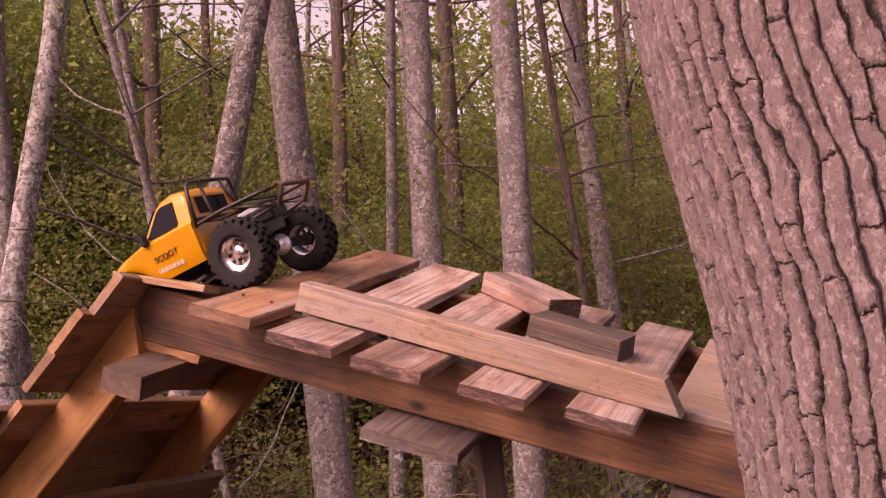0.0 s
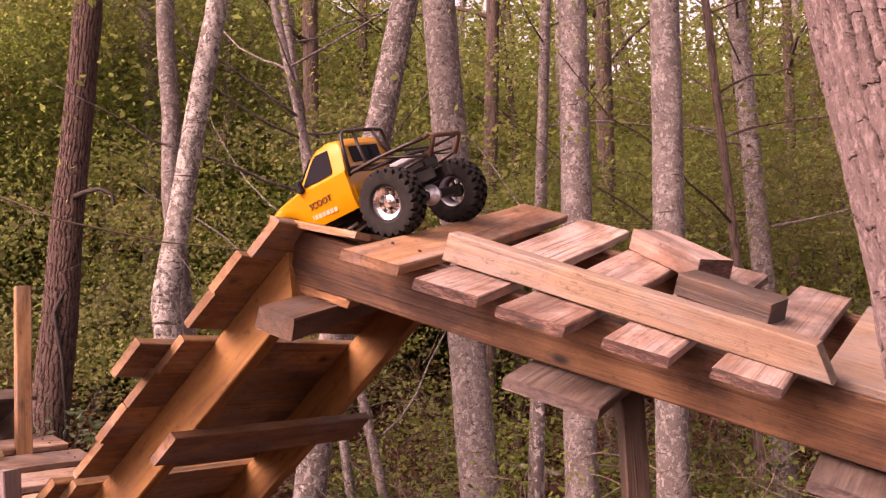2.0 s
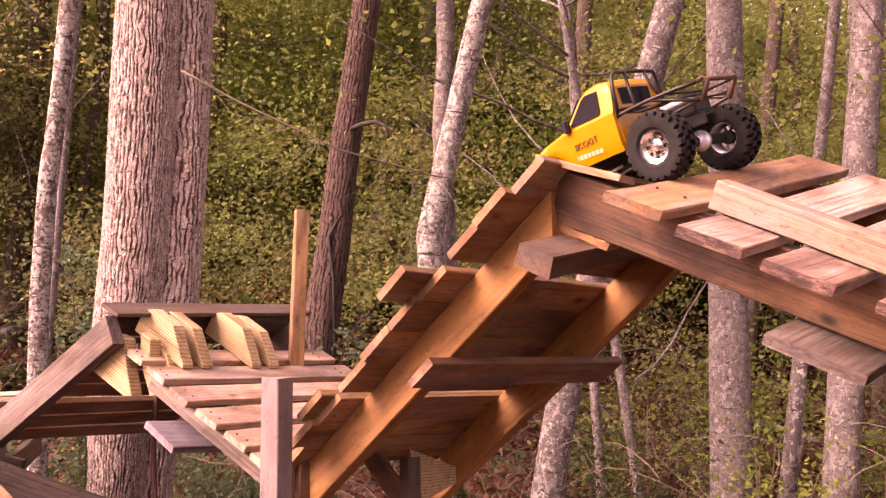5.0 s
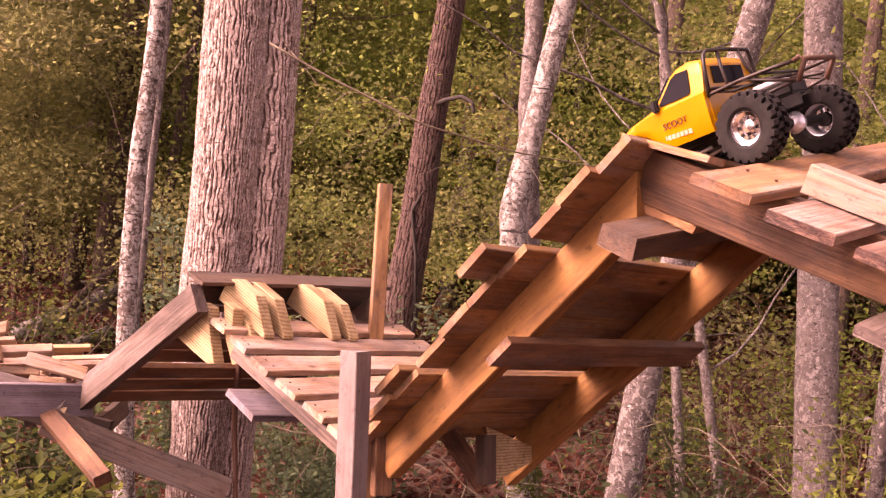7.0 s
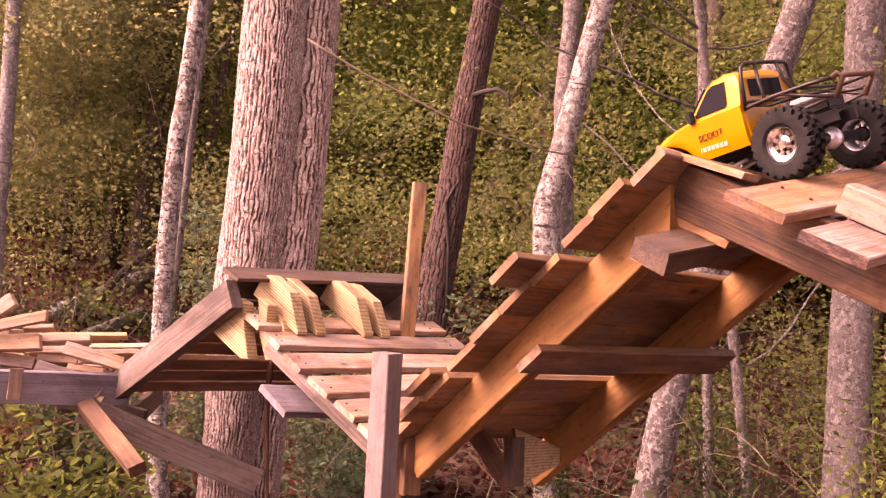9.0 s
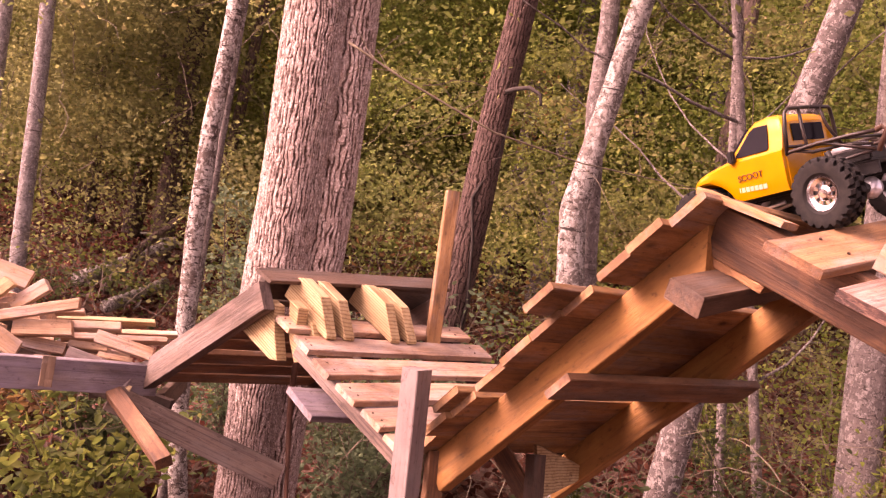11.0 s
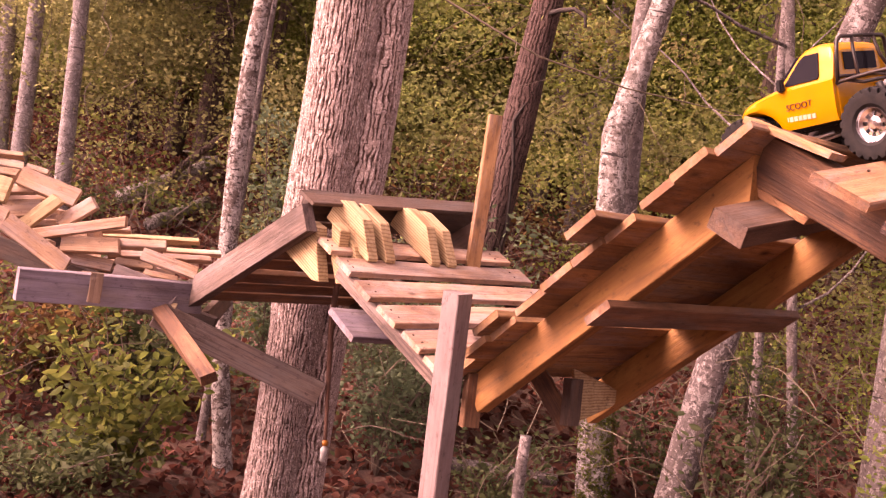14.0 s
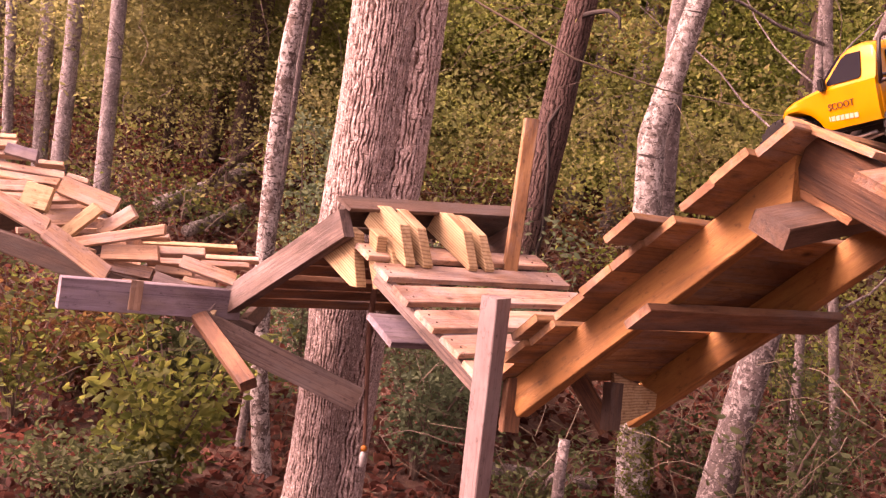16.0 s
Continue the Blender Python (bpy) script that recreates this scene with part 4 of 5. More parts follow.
foliage("low_growth", 7, 36, LEAF_BUSH, (4.8, 9), 0.0, 0.6, 44, 0.044, 0.17, "low yellow-green undergrowth on the forest floor", clearing=False)


def litter(seed, count, lo, hi, heading):
    g = np.random.RandomState(seed)
    h, d = np.radians(g.uniform(*heading, count)), g.uniform(lo ** 1.5, hi ** 1.5, count) ** (1 / 1.5)
    x, y = d * np.sin(h), d * np.cos(h)
    z = np.array([ground_z(a, b) for a, b in zip(x, y)]) + 0.022
    tagged(leaf_object("fallen_leaves", leaf_cloud(np.stack([x, y, z], 1), 0.016, 1, 0.066, seed, 0.6, True), LITTER, True), "fallen brown and reddish leaves on the ground", "leaves", kind="stuff")


litter(11, 110000, 2.0, 15, (-88, 45))
litter(12, 40000, 0.1, 9, (45, 272))
litter(13, 4000, 0.1, 2.2, (-88, 45))


def twigs(name, seed, count, dist, heading, height, label, mat=TWIGM):
    r = random.Random(seed)
    verts, faces = [], []
    for i in range(count):
        x, y, z = polar(r.uniform(*heading), r.uniform(*dist))
        p = Vector((x, y, z + r.uniform(0, height)))
        d = Vector((r.uniform(-1, 1), r.uniform(-1, 1), r.uniform(-0.4, 0.9))).normalized()
        pts = [p]
        for k in range(8):
            d = (d + 0.45 * Vector((r.uniform(-1, 1), r.uniform(-1, 1), r.uniform(-0.9, 0.7)))).normalized()
            pts.append(pts[-1] + d * r.uniform(0.06, 0.16))
        v, f = tube(pts, r.uniform(0.0012, 0.0034), 4, 0.35, len(verts))
        verts += v
        faces += f
    tagged(mesh_ob(name, verts, faces, mat), label, "twigs", kind="stuff")


twigs("bare_twigs", 21, 480, (4.4, 7.5), (-38, 22), 1.1, "tangle of bare grey twigs in the undergrowth", PALETWIG)
twigs("bare_twigs", 22, 170, (4.5, 9), (-80, -30), 0.9, "tangle of bare grey twigs in the undergrowth")
foliage("brown_foliage", 13, 200, LEAF_RUST, (7.0, 18), 0.2, 4.2, 120, 0.034, 0.34, "dead brown leaves still hanging in the understory")
twigs("bare_twigs", 24, 520, (5.6, 9), (-12, 24), 2.6, "thicket of bare grey twigs between the pale trees")
twigs("bare_twigs", 23, 520, (5.5, 10), (-70, 35), 4.0, "bare hanging twigs between the trees")


# ---- the trail's ramps, each in its own frame (along, across, up) ----
FA = axes((-0.5827, 2.0070, 1.8811), (0.9104, -0.2714, -0.3123), (0.3492, 0.9088, 0.2282), (0.2219, -0.3169, 0.9221))
FC = axes((-0.5800, 2.0032, 1.8922), (0.9103, -0.2714, -0.3123), (0.2857, 0.9583, 0.0), (0.2993, -0.0892, 0.9500))
FB = axes((-0.6205, 2.0274, 1.8271), (-0.7009, 0.2760, -0.7025), (0.3775, 0.9583, 0.0), (-0.6535, 0.2575, 0.7533))
FW = axes((-1.7778, 2.3079, 1.3676), (0.8959, -0.2284, -0.3811), (0.2470, 0.9690, 0.0), (0.3693, -0.0941, 0.9245))


def nail(parent, frame_, d, r, n):
    """A dark nail head, a little proud of the board."""
    verts = [(0.0032 * math.cos(a), 0.0032 * math.sin(a), z) for z in (-0.004, 0.0012) for a in [k * math.pi / 4 for k in range(8)]]
    faces = [(k, (k + 1) % 8, 8 + (k + 1) % 8, 8 + k) for k in range(8)] + [tuple(range(8, 16))]
    c = frame_.to_3x3()
    part("nail", verts, faces, RUST, parent, m=axes(frame_ @ Vector((d, r, n)), c.col[0], c.col[1], c.col[2]))


def up_ramp():
    e = thing("wooden_ramp", (0.1, 2.0, 0.0), "weathered plank ramp of pallet slats on a dark timber beam", "ramp")
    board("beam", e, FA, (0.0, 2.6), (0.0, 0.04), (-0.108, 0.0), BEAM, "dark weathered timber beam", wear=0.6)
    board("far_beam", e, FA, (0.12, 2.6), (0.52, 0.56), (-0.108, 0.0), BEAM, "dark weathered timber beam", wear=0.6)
    for d0, d1, r0, r1, n0, turn in ((0.182, 0.305, -0.121, 0.70, 0.004, 0.4), (0.345, 0.468, -0.150, 0.715, 0.0, 1.5), (0.522, 0.645, -0.165, 0.505, 0.0, 0.0),
                                     (0.705, 0.812, -0.160, 0.62, 0.0, 0.5), (0.878, 0.985, -0.146, 0.60, 0.0, 0.0)):
        board("plank", e, FA, (d0, d1), (r0, r1), (n0, n0 + 0.02), ORANGEPLANK if n0 else RAMPWOOD, turn=turn)
        for q in (0.28, 0.72):
            nail(e, FA, d0 + q * (d1 - d0) + RNG.uniform(-0.01, 0.01), 0.02 + RNG.uniform(-0.008, 0.008), n0 + 0.0205)
    stick_of_lumber("crest_plank", e, FC @ Vector((-0.050, 0.006, -0.006)), FC @ Vector((0.150, 0.006, 0.010)), 0.062, 0.014, FC.to_3x3().col[2], SLAT, "weathered plank along the ramp's crest")
    board("sheet", e, FA, (1.02, 2.58), (0.0, 0.58), (0.002, 0.018), RAIL, "tan plywood sheet")
    board("rail", e, FA, (0.33, 1.0265), (-0.03, 0.008), (0.021, 0.075), RAIL, "tan guard rail laid on edge, its end sawn at an angle", skew=-0.037, turn=-5.5)
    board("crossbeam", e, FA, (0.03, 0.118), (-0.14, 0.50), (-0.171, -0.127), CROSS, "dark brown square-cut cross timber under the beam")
    board("splinter_wedge", e, FA, (0.012, 0.140), (0.002, 0.045), (-0.127, -0.109), SPLIT, "splintered orange wedge of split wood", wear=3)
    for d0, d1, r0 in ((0.530, 0.708, -0.098), (1.045, 1.225, -0.095)):
        board("step_slat", e, FA, (d0, d1), (r0, 0.30), (-0.14, -0.12), BRACE, "weathered grey slat under the beam")
    stick_of_lumber("post", e, (0.101, 1.990, -0.05), (0.055, 1.990, 1.60), 0.045, 0.04, (0.3, -1, 0), DARK, "dark supporting post")
    # Stands for a thin tree trunk; cut off at the slat, grouped with the ramp.
    v, f = tube([(-0.208, 2.952, -0.05), (-0.193, 2.957, 0.5), (-0.182, 2.950, 1.05), (-0.16, 2.955, 1.62)], 0.020, 12, 0.85)
    part("pole", v, f, BEECHD, e, "thin speckled tree trunk, cut short below the slat", smooth=True)
    return e


def loose_block(name, frame_, d, r, n, mat, label, turn):
    v, f = board_mesh(d[1] - d[0], r[1] - r[0], n[1] - n[0], SEED[0] + hash_name(name), wear=1.2)
    SEED[0] += 1
    mid = frame_ @ Vector(((d[0] + d[1]) / 2, (r[0] + r[1]) / 2, (n[0] + n[1]) / 2))
    c = frame_.to_3x3()
    m = axes(mid, c.col[0], c.col[1], c.col[2])
    m = Matrix.Translation(mid) @ Matrix.Rotation(radians(turn), 4, c.col[2]) @ Matrix.Translation(-mid) @ m
    ob = mesh_ob(name, v, f, mat)
    ob.matrix_world = m
    return tagged(ob, label, "wood block", "blocks on the ramp")


def hash_name(s):
    return sum(map(ord, s))


def down_ramp():
    e = thing("wooden_ramp", (-0.9, 2.3, 0.9), "steep plank ramp on two amber-stained lumber stringers", "ramp")
    board("stringer", e, FB, (0.012, 0.945), (0.0, 0.038), (-0.09, 0.0), AMBER, "amber-stained lumber stringer", wear=0.5, cut=0.066)
    board("stringer", e, FB, (-0.02, 1.03), (0.47, 0.508), (-0.09, 0.0), AMBER, "amber-stained lumber stringer", wear=0.5)
    rows = ((-0.085, 0.008, -0.085, 0.60, -0.004), (0.0085, 0.106, -0.108, 0.60, 0.0), (0.1065, 0.200, -0.100, 0.58, 0.0), (0.231, 0.3235, -0.085, 0.58, 0.0), (0.262, 0.355, -0.165, 0.60, 0.0195),
            (0.324, 0.4215, -0.096, 0.58, 0.0), (0.422, 0.5265, -0.098, 0.60, 0.0), (0.527, 0.634, -0.085, 0.57, 0.0), (0.657, 0.7515, -0.068, 0.58, 0.0), (0.668, 0.766, -0.105, 0.60, 0.0195),
            (0.752, 0.8395, -0.086, 0.58, 0.0), (0.840, 0.928, -0.05, 0.56, 0.0))
    for d0, d1, r0, r1, lift in rows:
        board("plank", e, FB, (d0, d1), (r0, r1), (0.001 + lift, 0.019 + lift), SLAT, wear=0.5)
    board("crossbar", e, FB, (0.38, 0.462), (-0.065, 0.60), (-0.112, -0.092), BAR, "dark brown crossbar nailed below the stringers", turn=-1.5)
    return e


up_ramp()
down_ramp()
loose_block("wood_block", FA, (0.5315, 0.7565), (0.432, 0.522), (0.021, 0.068), RAMPWOOD, "short pinkish-grey lumber block lying on the ramp", -35)
loose_block("wood_block", FA, (0.715, 0.903), (0.203, 0.283), (0.021, 0.062), DARK, "dark lumber block lying on the ramp", -11)


def valley_ramp():
    e = thing("wooden_ramp", (-1.6, 2.6, 0.9), "pallet-slat ramp sloping up to a small peak", "ramp")
    board("stringer", e, FW, (0.02, 0.56), (0.008, 0.04), (-0.040, -0.001), BRACE, "grey-brown stringer")
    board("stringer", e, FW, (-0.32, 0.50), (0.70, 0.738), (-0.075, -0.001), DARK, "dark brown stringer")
    for d0, d1 in ((-0.105, -0.035), (0.0, 0.075), (0.114, 0.195), (0.229, 0.315), (0.342, 0.422), (0.45, 0.52)):
        board("slat", e, FW, (d0, d1), (RNG.uniform(-0.012, 0.004), 0.79 + RNG.uniform(-0.01, 0.01)), (0.0, 0.018), PALLET, turn=RNG.uniform(-0.6, 0.6))
        for q in (0.3, 0.7):
            nail(e, FW, d0 + q * (d1 - d0), 0.024 + RNG.uniform(-0.006, 0.006), 0.0185)
            nail(e, FW, d0 + q * (d1 - d0), 0.719 + RNG.uniform(-0.006, 0.006), 0.0185)
    return e


valley_ramp()


def prism(profile, frame_, r0, r1):
    """A flat shape in a ramp's (along, up) plane, carried across from r0 to r1, its edges eased."""
    bm = bmesh.new()
    a = [bm.verts.new(frame_ @ Vector((d, r0, n))) for d, n in profile]
    b = [bm.verts.new(frame_ @ Vector((d, r1, n))) for d, n in profile]
    k = len(profile)
    bm.faces.new(a)
    bm.faces.new(b[::-1])
    for i in range(k):
        bm.faces.new((a[i], b[i], b[(i + 1) % k], a[(i + 1) % k]))
    bmesh.ops.recalc_face_normals(bm, faces=bm.faces)
    bmesh.ops.bevel(bm, geom=bm.edges[:], offset=0.002, segments=1, affect="EDGES")
    v = [x.co.copy() for x in bm.verts]
    bm.verts.index_update()
    f = [tuple(x.index for x in q.verts) for q in bm.faces]
    bm.free()
    return v, f


# ---- the little peak, its far slope and the walkway of offcuts beyond ----
FT = axes(FW @ Vector((-0.143, -0.03, 0.056)), FW.to_3x3() @ Vector((-0.566, 0, -0.824)), FW.to_3x3() @ Vector((0, 1, 0)), FW.to_3x3() @ Vector((-0.824, 0, 0.566)))


def centred(v, f, frame_):
    """Corners seen from their own middle, in the frame's turn, so that the grain follows the frame."""
    mid = sum(v, Vector()) / len(v)
    m = frame_.copy()
    m.translation = mid
    inv = m.inverted()
    return [inv @ p for p in v], f, m


def peak():
    e = thing("wooden_peak", (-2.1, 2.6, 1.0), "small wooden peak with fresh pale wedge blocks on pallet slats", "ramp")
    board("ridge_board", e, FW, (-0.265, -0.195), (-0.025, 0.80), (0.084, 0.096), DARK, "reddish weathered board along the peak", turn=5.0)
    # The next two dark boards are added; they stand for shadow under the ridge.
    board("back_board", e, FW, (-0.33, -0.25), (0.05, 0.78), (-0.035, -0.015), DARK, "dark board added for the shadow below the peak", turn=2)
    board("riser_board", e, FW, (-0.262, -0.240), (0.03, 0.76), (-0.01, 0.086), DARK, "dark board added for the shade under the ridge")
    wedge = ((-0.215, 0.02), (-0.206, 0.088), (-0.172, 0.108), (-0.070, 0.106), (0.020, 0.030), (0.022, 0.019))
    for r0, cut in ((0.098, 0.0), (0.168, 0.006), (0.355, 0.0), (0.428, 0.01)):
        v, f, m = centred(*prism([(d, n - cut * (n > 0.1)) for d, n in wedge], FW, r0, r0 + 0.038), FW)
        part("wedge_block", v, f, PALE, e, "fresh pale wedge-cut lumber block", m=m)
    for prof, r0 in ((((-0.211, -0.105), (-0.168, 0.030), (-0.125, 0.036), (-0.085, -0.02), (-0.022, -0.085), (-0.05, -0.100)), 0.0),
                     (((-0.125, 0.058), (-0.075, 0.060), (-0.045, 0.0), (0.030, -0.054), (0.0, -0.075), (-0.06, -0.03)), 0.042),
                     (((-0.110, 0.04), (-0.04, 0.03), (0.042, -0.035), (0.03, -0.07)), 0.084)):
        v, f, m = centred(*prism(prof, FW, r0, r0 + 0.038), FW)
        part("gusset", v, f, PALE, e, "pale yellow triangular gusset with sawn grain", m=m)
    board("stringer", e, FT, (0.005, 0.725), (-0.012, 0.026), (-0.042, 0.044), BRACE, "weathered brown-grey stringer board", wear=0.6)
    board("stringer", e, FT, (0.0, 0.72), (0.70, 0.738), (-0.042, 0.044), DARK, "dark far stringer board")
    for d0 in (0.13, 0.22, 0.31, 0.42, 0.51, 0.60):
        board("slat", e, FT, (d0, d0 + 0.075), (0.03, 0.70 + RNG.uniform(-0.06, 0.06)), (-0.012, 0.008), BAR, turn=RNG.uniform(-1.5, 1.5))
    board("ledge_slat", e, FW, (0.085, 0.225), (-0.01, 0.40), (-0.125, -0.105), GREY, "grey weathered slat below the stringer", turn=-4)
    return e


peak()


def walkway():
    e = thing("wooden_walkway", (-2.7, 2.3, 1.1), "walkway heaped with short tan lumber offcuts", "walkway")
    stick_of_lumber("crossbeam", e, (-2.660, 1.962, 1.110), (-2.40, 2.47, 1.110), 0.098, 0.038, (0.75, -0.65, 0), GREY, "lilac-grey weathered crossbeam")
    stick_of_lumber("brace", e, (-2.462, 2.346, 1.050), (-2.069, 2.752, 0.847), 0.088, 0.038, (0.6, -0.75, 0.2), BRACE, "grey weathered brace board")
    stick_of_lumber("brace", e, (-2.440, 2.340, 1.065), (-2.065, 2.198, 0.957), 0.050, 0.036, (0.45, -0.6, 0.7), BEAM, "brown short brace with a fresh-cut end")
    stick_of_lumber("cleat", e, (-2.500, 2.120, 1.175), (-2.500, 2.120, 1.085), 0.038, 0.012, (0.75, -0.65, 0), RAIL, "tan stained cleat")

    def off(mat, a, b, width):
        thick = min(0.038, max(0.018, width * 0.7)) if width > 0.03 else 0.03
        tilt = Vector((0.62, -0.70, 0.35)) if width > 0.034 else Vector((0.55, -0.55, 0.6))
        stick_of_lumber("offcut", e, a, b, width, thick, tilt, mat, skew=RNG.uniform(-0.3, 0.3) * width)
    off(OFFCUT, (-2.875, 2.160, 1.219), (-2.636, 2.327, 1.313), 0.035)
    off(OFFCUT, (-2.808, 2.231, 1.202), (-2.659, 2.335, 1.227), 0.051)
    off(OFFCUT, (-2.684, 2.354, 1.231), (-2.558, 2.442, 1.250), 0.030)
    off(OFFCUT, (-3.024, 2.202, 1.389), (-2.865, 2.313, 1.345), 0.063)
    off(PALE, (-2.945, 2.183, 1.239), (-2.865, 2.239, 1.344), 0.043)
    off(OFFCUT, (-2.868, 2.262, 1.263), (-2.786, 2.320, 1.348), 0.045)
    off(OFFCUT, (-2.878, 2.060, 1.258), (-2.709, 2.178, 1.146), 0.060)
    off(OFFCUT, (-3.088, 1.974, 1.338), (-2.919, 2.092, 1.257), 0.059)
    off(OFFCUT, (-3.320, 2.116, 1.412), (-3.100, 2.270, 1.408), 0.028)
    off(OFFCUT, (-3.272, 2.089, 1.384), (-3.071, 2.230, 1.387), 0.027)
    off(OFFCUT, (-3.242, 2.073, 1.349), (-3.103, 2.171, 1.366), 0.037)
    off(GREY, (-3.200, 2.103, 1.480), (-3.114, 2.163, 1.468), 0.039)
    off(OFFCUT, (-3.374, 2.139, 1.502), (-3.289, 2.199, 1.510), 0.018)
    off(OFFCUT, (-3.327, 2.111, 1.478), (-3.241, 2.171, 1.489), 0.028)
    off(OFFCUT, (-3.269, 2.274, 1.432), (-3.190, 2.330, 1.439), 0.018)
    off(PALE, (-3.060, 2.091, 1.349), (-2.988, 2.141, 1.339), 0.084)
    off(OFFCUT, (-3.068, 2.195, 1.263), (-2.971, 2.263, 1.292), 0.054)
    off(OFFCUT, (-3.104, 2.206, 1.295), (-2.985, 2.290, 1.323), 0.025)
    off(OFFCUT, (-3.093, 2.153, 1.326), (-2.975, 2.236, 1.354), 0.032)
    off(OFFCUT, (-2.824, 2.244, 1.162), (-2.684, 2.342, 1.154), 0.040)
    off(PALE, (-3.127, 2.618, 1.175), (-2.799, 2.847, 1.222), 0.016)
    off(OFFCUT, (-2.776, 2.400, 1.178), (-2.678, 2.468, 1.193), 0.026)
    off(OFFCUT, (-2.552, 2.337, 1.224), (-2.404, 2.441, 1.190), 0.041)
    off(POST, (-2.604, 2.276, 1.149), (-2.433, 2.396, 1.106), 0.063)
    off(OFFCUT, (-2.743, 2.276, 1.113), (-2.629, 2.356, 1.122), 0.019)
    off(OFFCUT, (-2.866, 2.739, 1.172), (-2.693, 2.860, 1.197), 0.018)
    off(OFFCUT, (-2.792, 2.669, 1.164), (-2.653, 2.767, 1.183), 0.020)
    off(OFFCUT, (-2.685, 2.354, 1.169), (-2.585, 2.423, 1.171), 0.026)
    off(OFFCUT, (-2.569, 2.373, 1.157), (-2.480, 2.436, 1.150), 0.021)
    off(PALE, (-2.551, 2.325, 1.093), (-2.491, 2.367, 1.094), 0.014)
    off(PALE, (-2.468, 2.359, 1.086), (-2.422, 2.391, 1.075), 0.020)
    off(OFFCUT, (-2.979, 2.538, 1.225), (-2.896, 2.596, 1.240), 0.018)
    off(OFFCUT, (-3.025, 2.750, 1.181), (-2.858, 2.867, 1.200), 0.016)
    off(OFFCUT, (-3.324, 2.114, 1.446), (-3.203, 2.198, 1.462), 0.023)
    off(OFFCUT, (-3.110, 2.288, 1.410), (-3.049, 2.330, 1.399), 0.020)
    r = random.Random(3)
    for i in range(26):
        u = r.random()
        c = Vector((-2.45 - 0.95 * u, 2.50 - 0.42 * u, 1.10 + 0.26 * u * u + r.uniform(-0.03, 0.02)))
        c += r.uniform(0.05, 0.45) * Vector((-0.57, 0.82, 0))
        a = r.uniform(0, math.pi)
        d = Vector((math.cos(a), math.sin(a), r.uniform(-0.15, 0.15))) * r.uniform(0.08, 0.2)
        stick_of_lumber("offcut", e, c - d, c + d, r.uniform(0.04, 0.09), r.uniform(0.018, 0.036), (r.uniform(-0.3, 0.3), r.uniform(-0.3, 0.3), 1), OFFCUT)
    for q in range(5):
        u = q / 4
        p = Vector((-2.5 - 0.85 * u, 2.62 - 0.42 * u, 1.0 + 0.2 * u * u))
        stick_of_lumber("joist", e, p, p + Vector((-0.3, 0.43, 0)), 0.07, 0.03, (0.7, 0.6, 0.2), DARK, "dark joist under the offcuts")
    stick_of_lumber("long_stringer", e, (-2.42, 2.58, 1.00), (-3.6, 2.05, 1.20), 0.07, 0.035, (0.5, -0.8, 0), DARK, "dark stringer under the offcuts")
    return e


walkway()


def posts():
    e = thing("support_post", (-1.27, 2.26, 0), "pinkish weathered lumber post standing at the foot of the ramp", "post")
    stick_of_lumber("post", e, (-1.173, 2.157, -0.05), (-1.257, 2.109, 1.405), 0.053, 0.053, (0.988, -0.176, 0), POST)
    stick_of_lumber("footing_block", e, (-1.246, 2.275, 1.050), (-1.260, 2.280, 1.188), 0.045, 0.03, (0.8, -0.6, 0), BEAM, "short orange-brown block")
    e = thing("support_post", (-1.62, 2.88, 0), "slim reddish lumber upright rising through the slats", "post")
    stick_of_lumber("upright", e, (-1.602, 2.891, -0.05), (-1.664, 2.870, 1.868), 0.042, 0.040, (0.65, -0.75, 0), SLAT)
    e = thing("support_bracket", (-1.08, 2.52, 0.35), "wooden bracket of dark and pale boards under the ramp's foot", "bracket")
    stick_of_lumber("bracket_board", e, (-1.190, 2.480, 1.205), (-1.072, 2.505, 1.070), 0.05, 0.03, (0.35, -0.9, 0), BEAM, "dark brown board")
    stick_of_lumber("bracket_block", e, (-1.070, 2.475, 1.205), (-1.052, 2.462, 1.085), 0.042, 0.035, (0.9, -0.4, 0), DARK, "black-ended block")
    tri = [Vector(p) for p in ((-1.107, 2.558, 1.213), (-1.016, 2.741, 1.148), (-1.030, 2.700, 1.115), (-1.063, 2.545, 1.079))]
    back = Vector((-0.02, 0.022, 0.0))
    mid = sum(tri, Vector()) / 4
    v = [p - mid for p in tri] + [p + back - mid for p in tri]
    f = [(0, 1, 2, 3), (7, 6, 5, 4), (0, 4, 5, 1), (1, 5, 6, 2), (2, 6, 7, 3), (3, 7, 4, 0)]
    part("gusset", v, f, PALE, e, "fresh pale triangular gusset", m=Matrix.Translation(mid))


posts()


# ---- the model trucks; x ahead, y to its left, z up, from the middle of the rear axle ----
def ring_solid(profile, segs, axis_y=True):
    """A closed outline (radius, y) turned round the y axis."""
    verts, faces = [], []
    k = len(profile)
    for i in range(segs):
        a = 2 * math.pi * i / segs
        for rad, y in profile:
            verts.append(Vector((rad * math.cos(a), y, rad * math.sin(a))))
    for i in range(segs):
        j = (i + 1) % segs
        for q in range(k):
            faces.append((i * k + q, i * k + (q + 1) % k, j * k + (q + 1) % k, j * k + q))
    return verts, faces


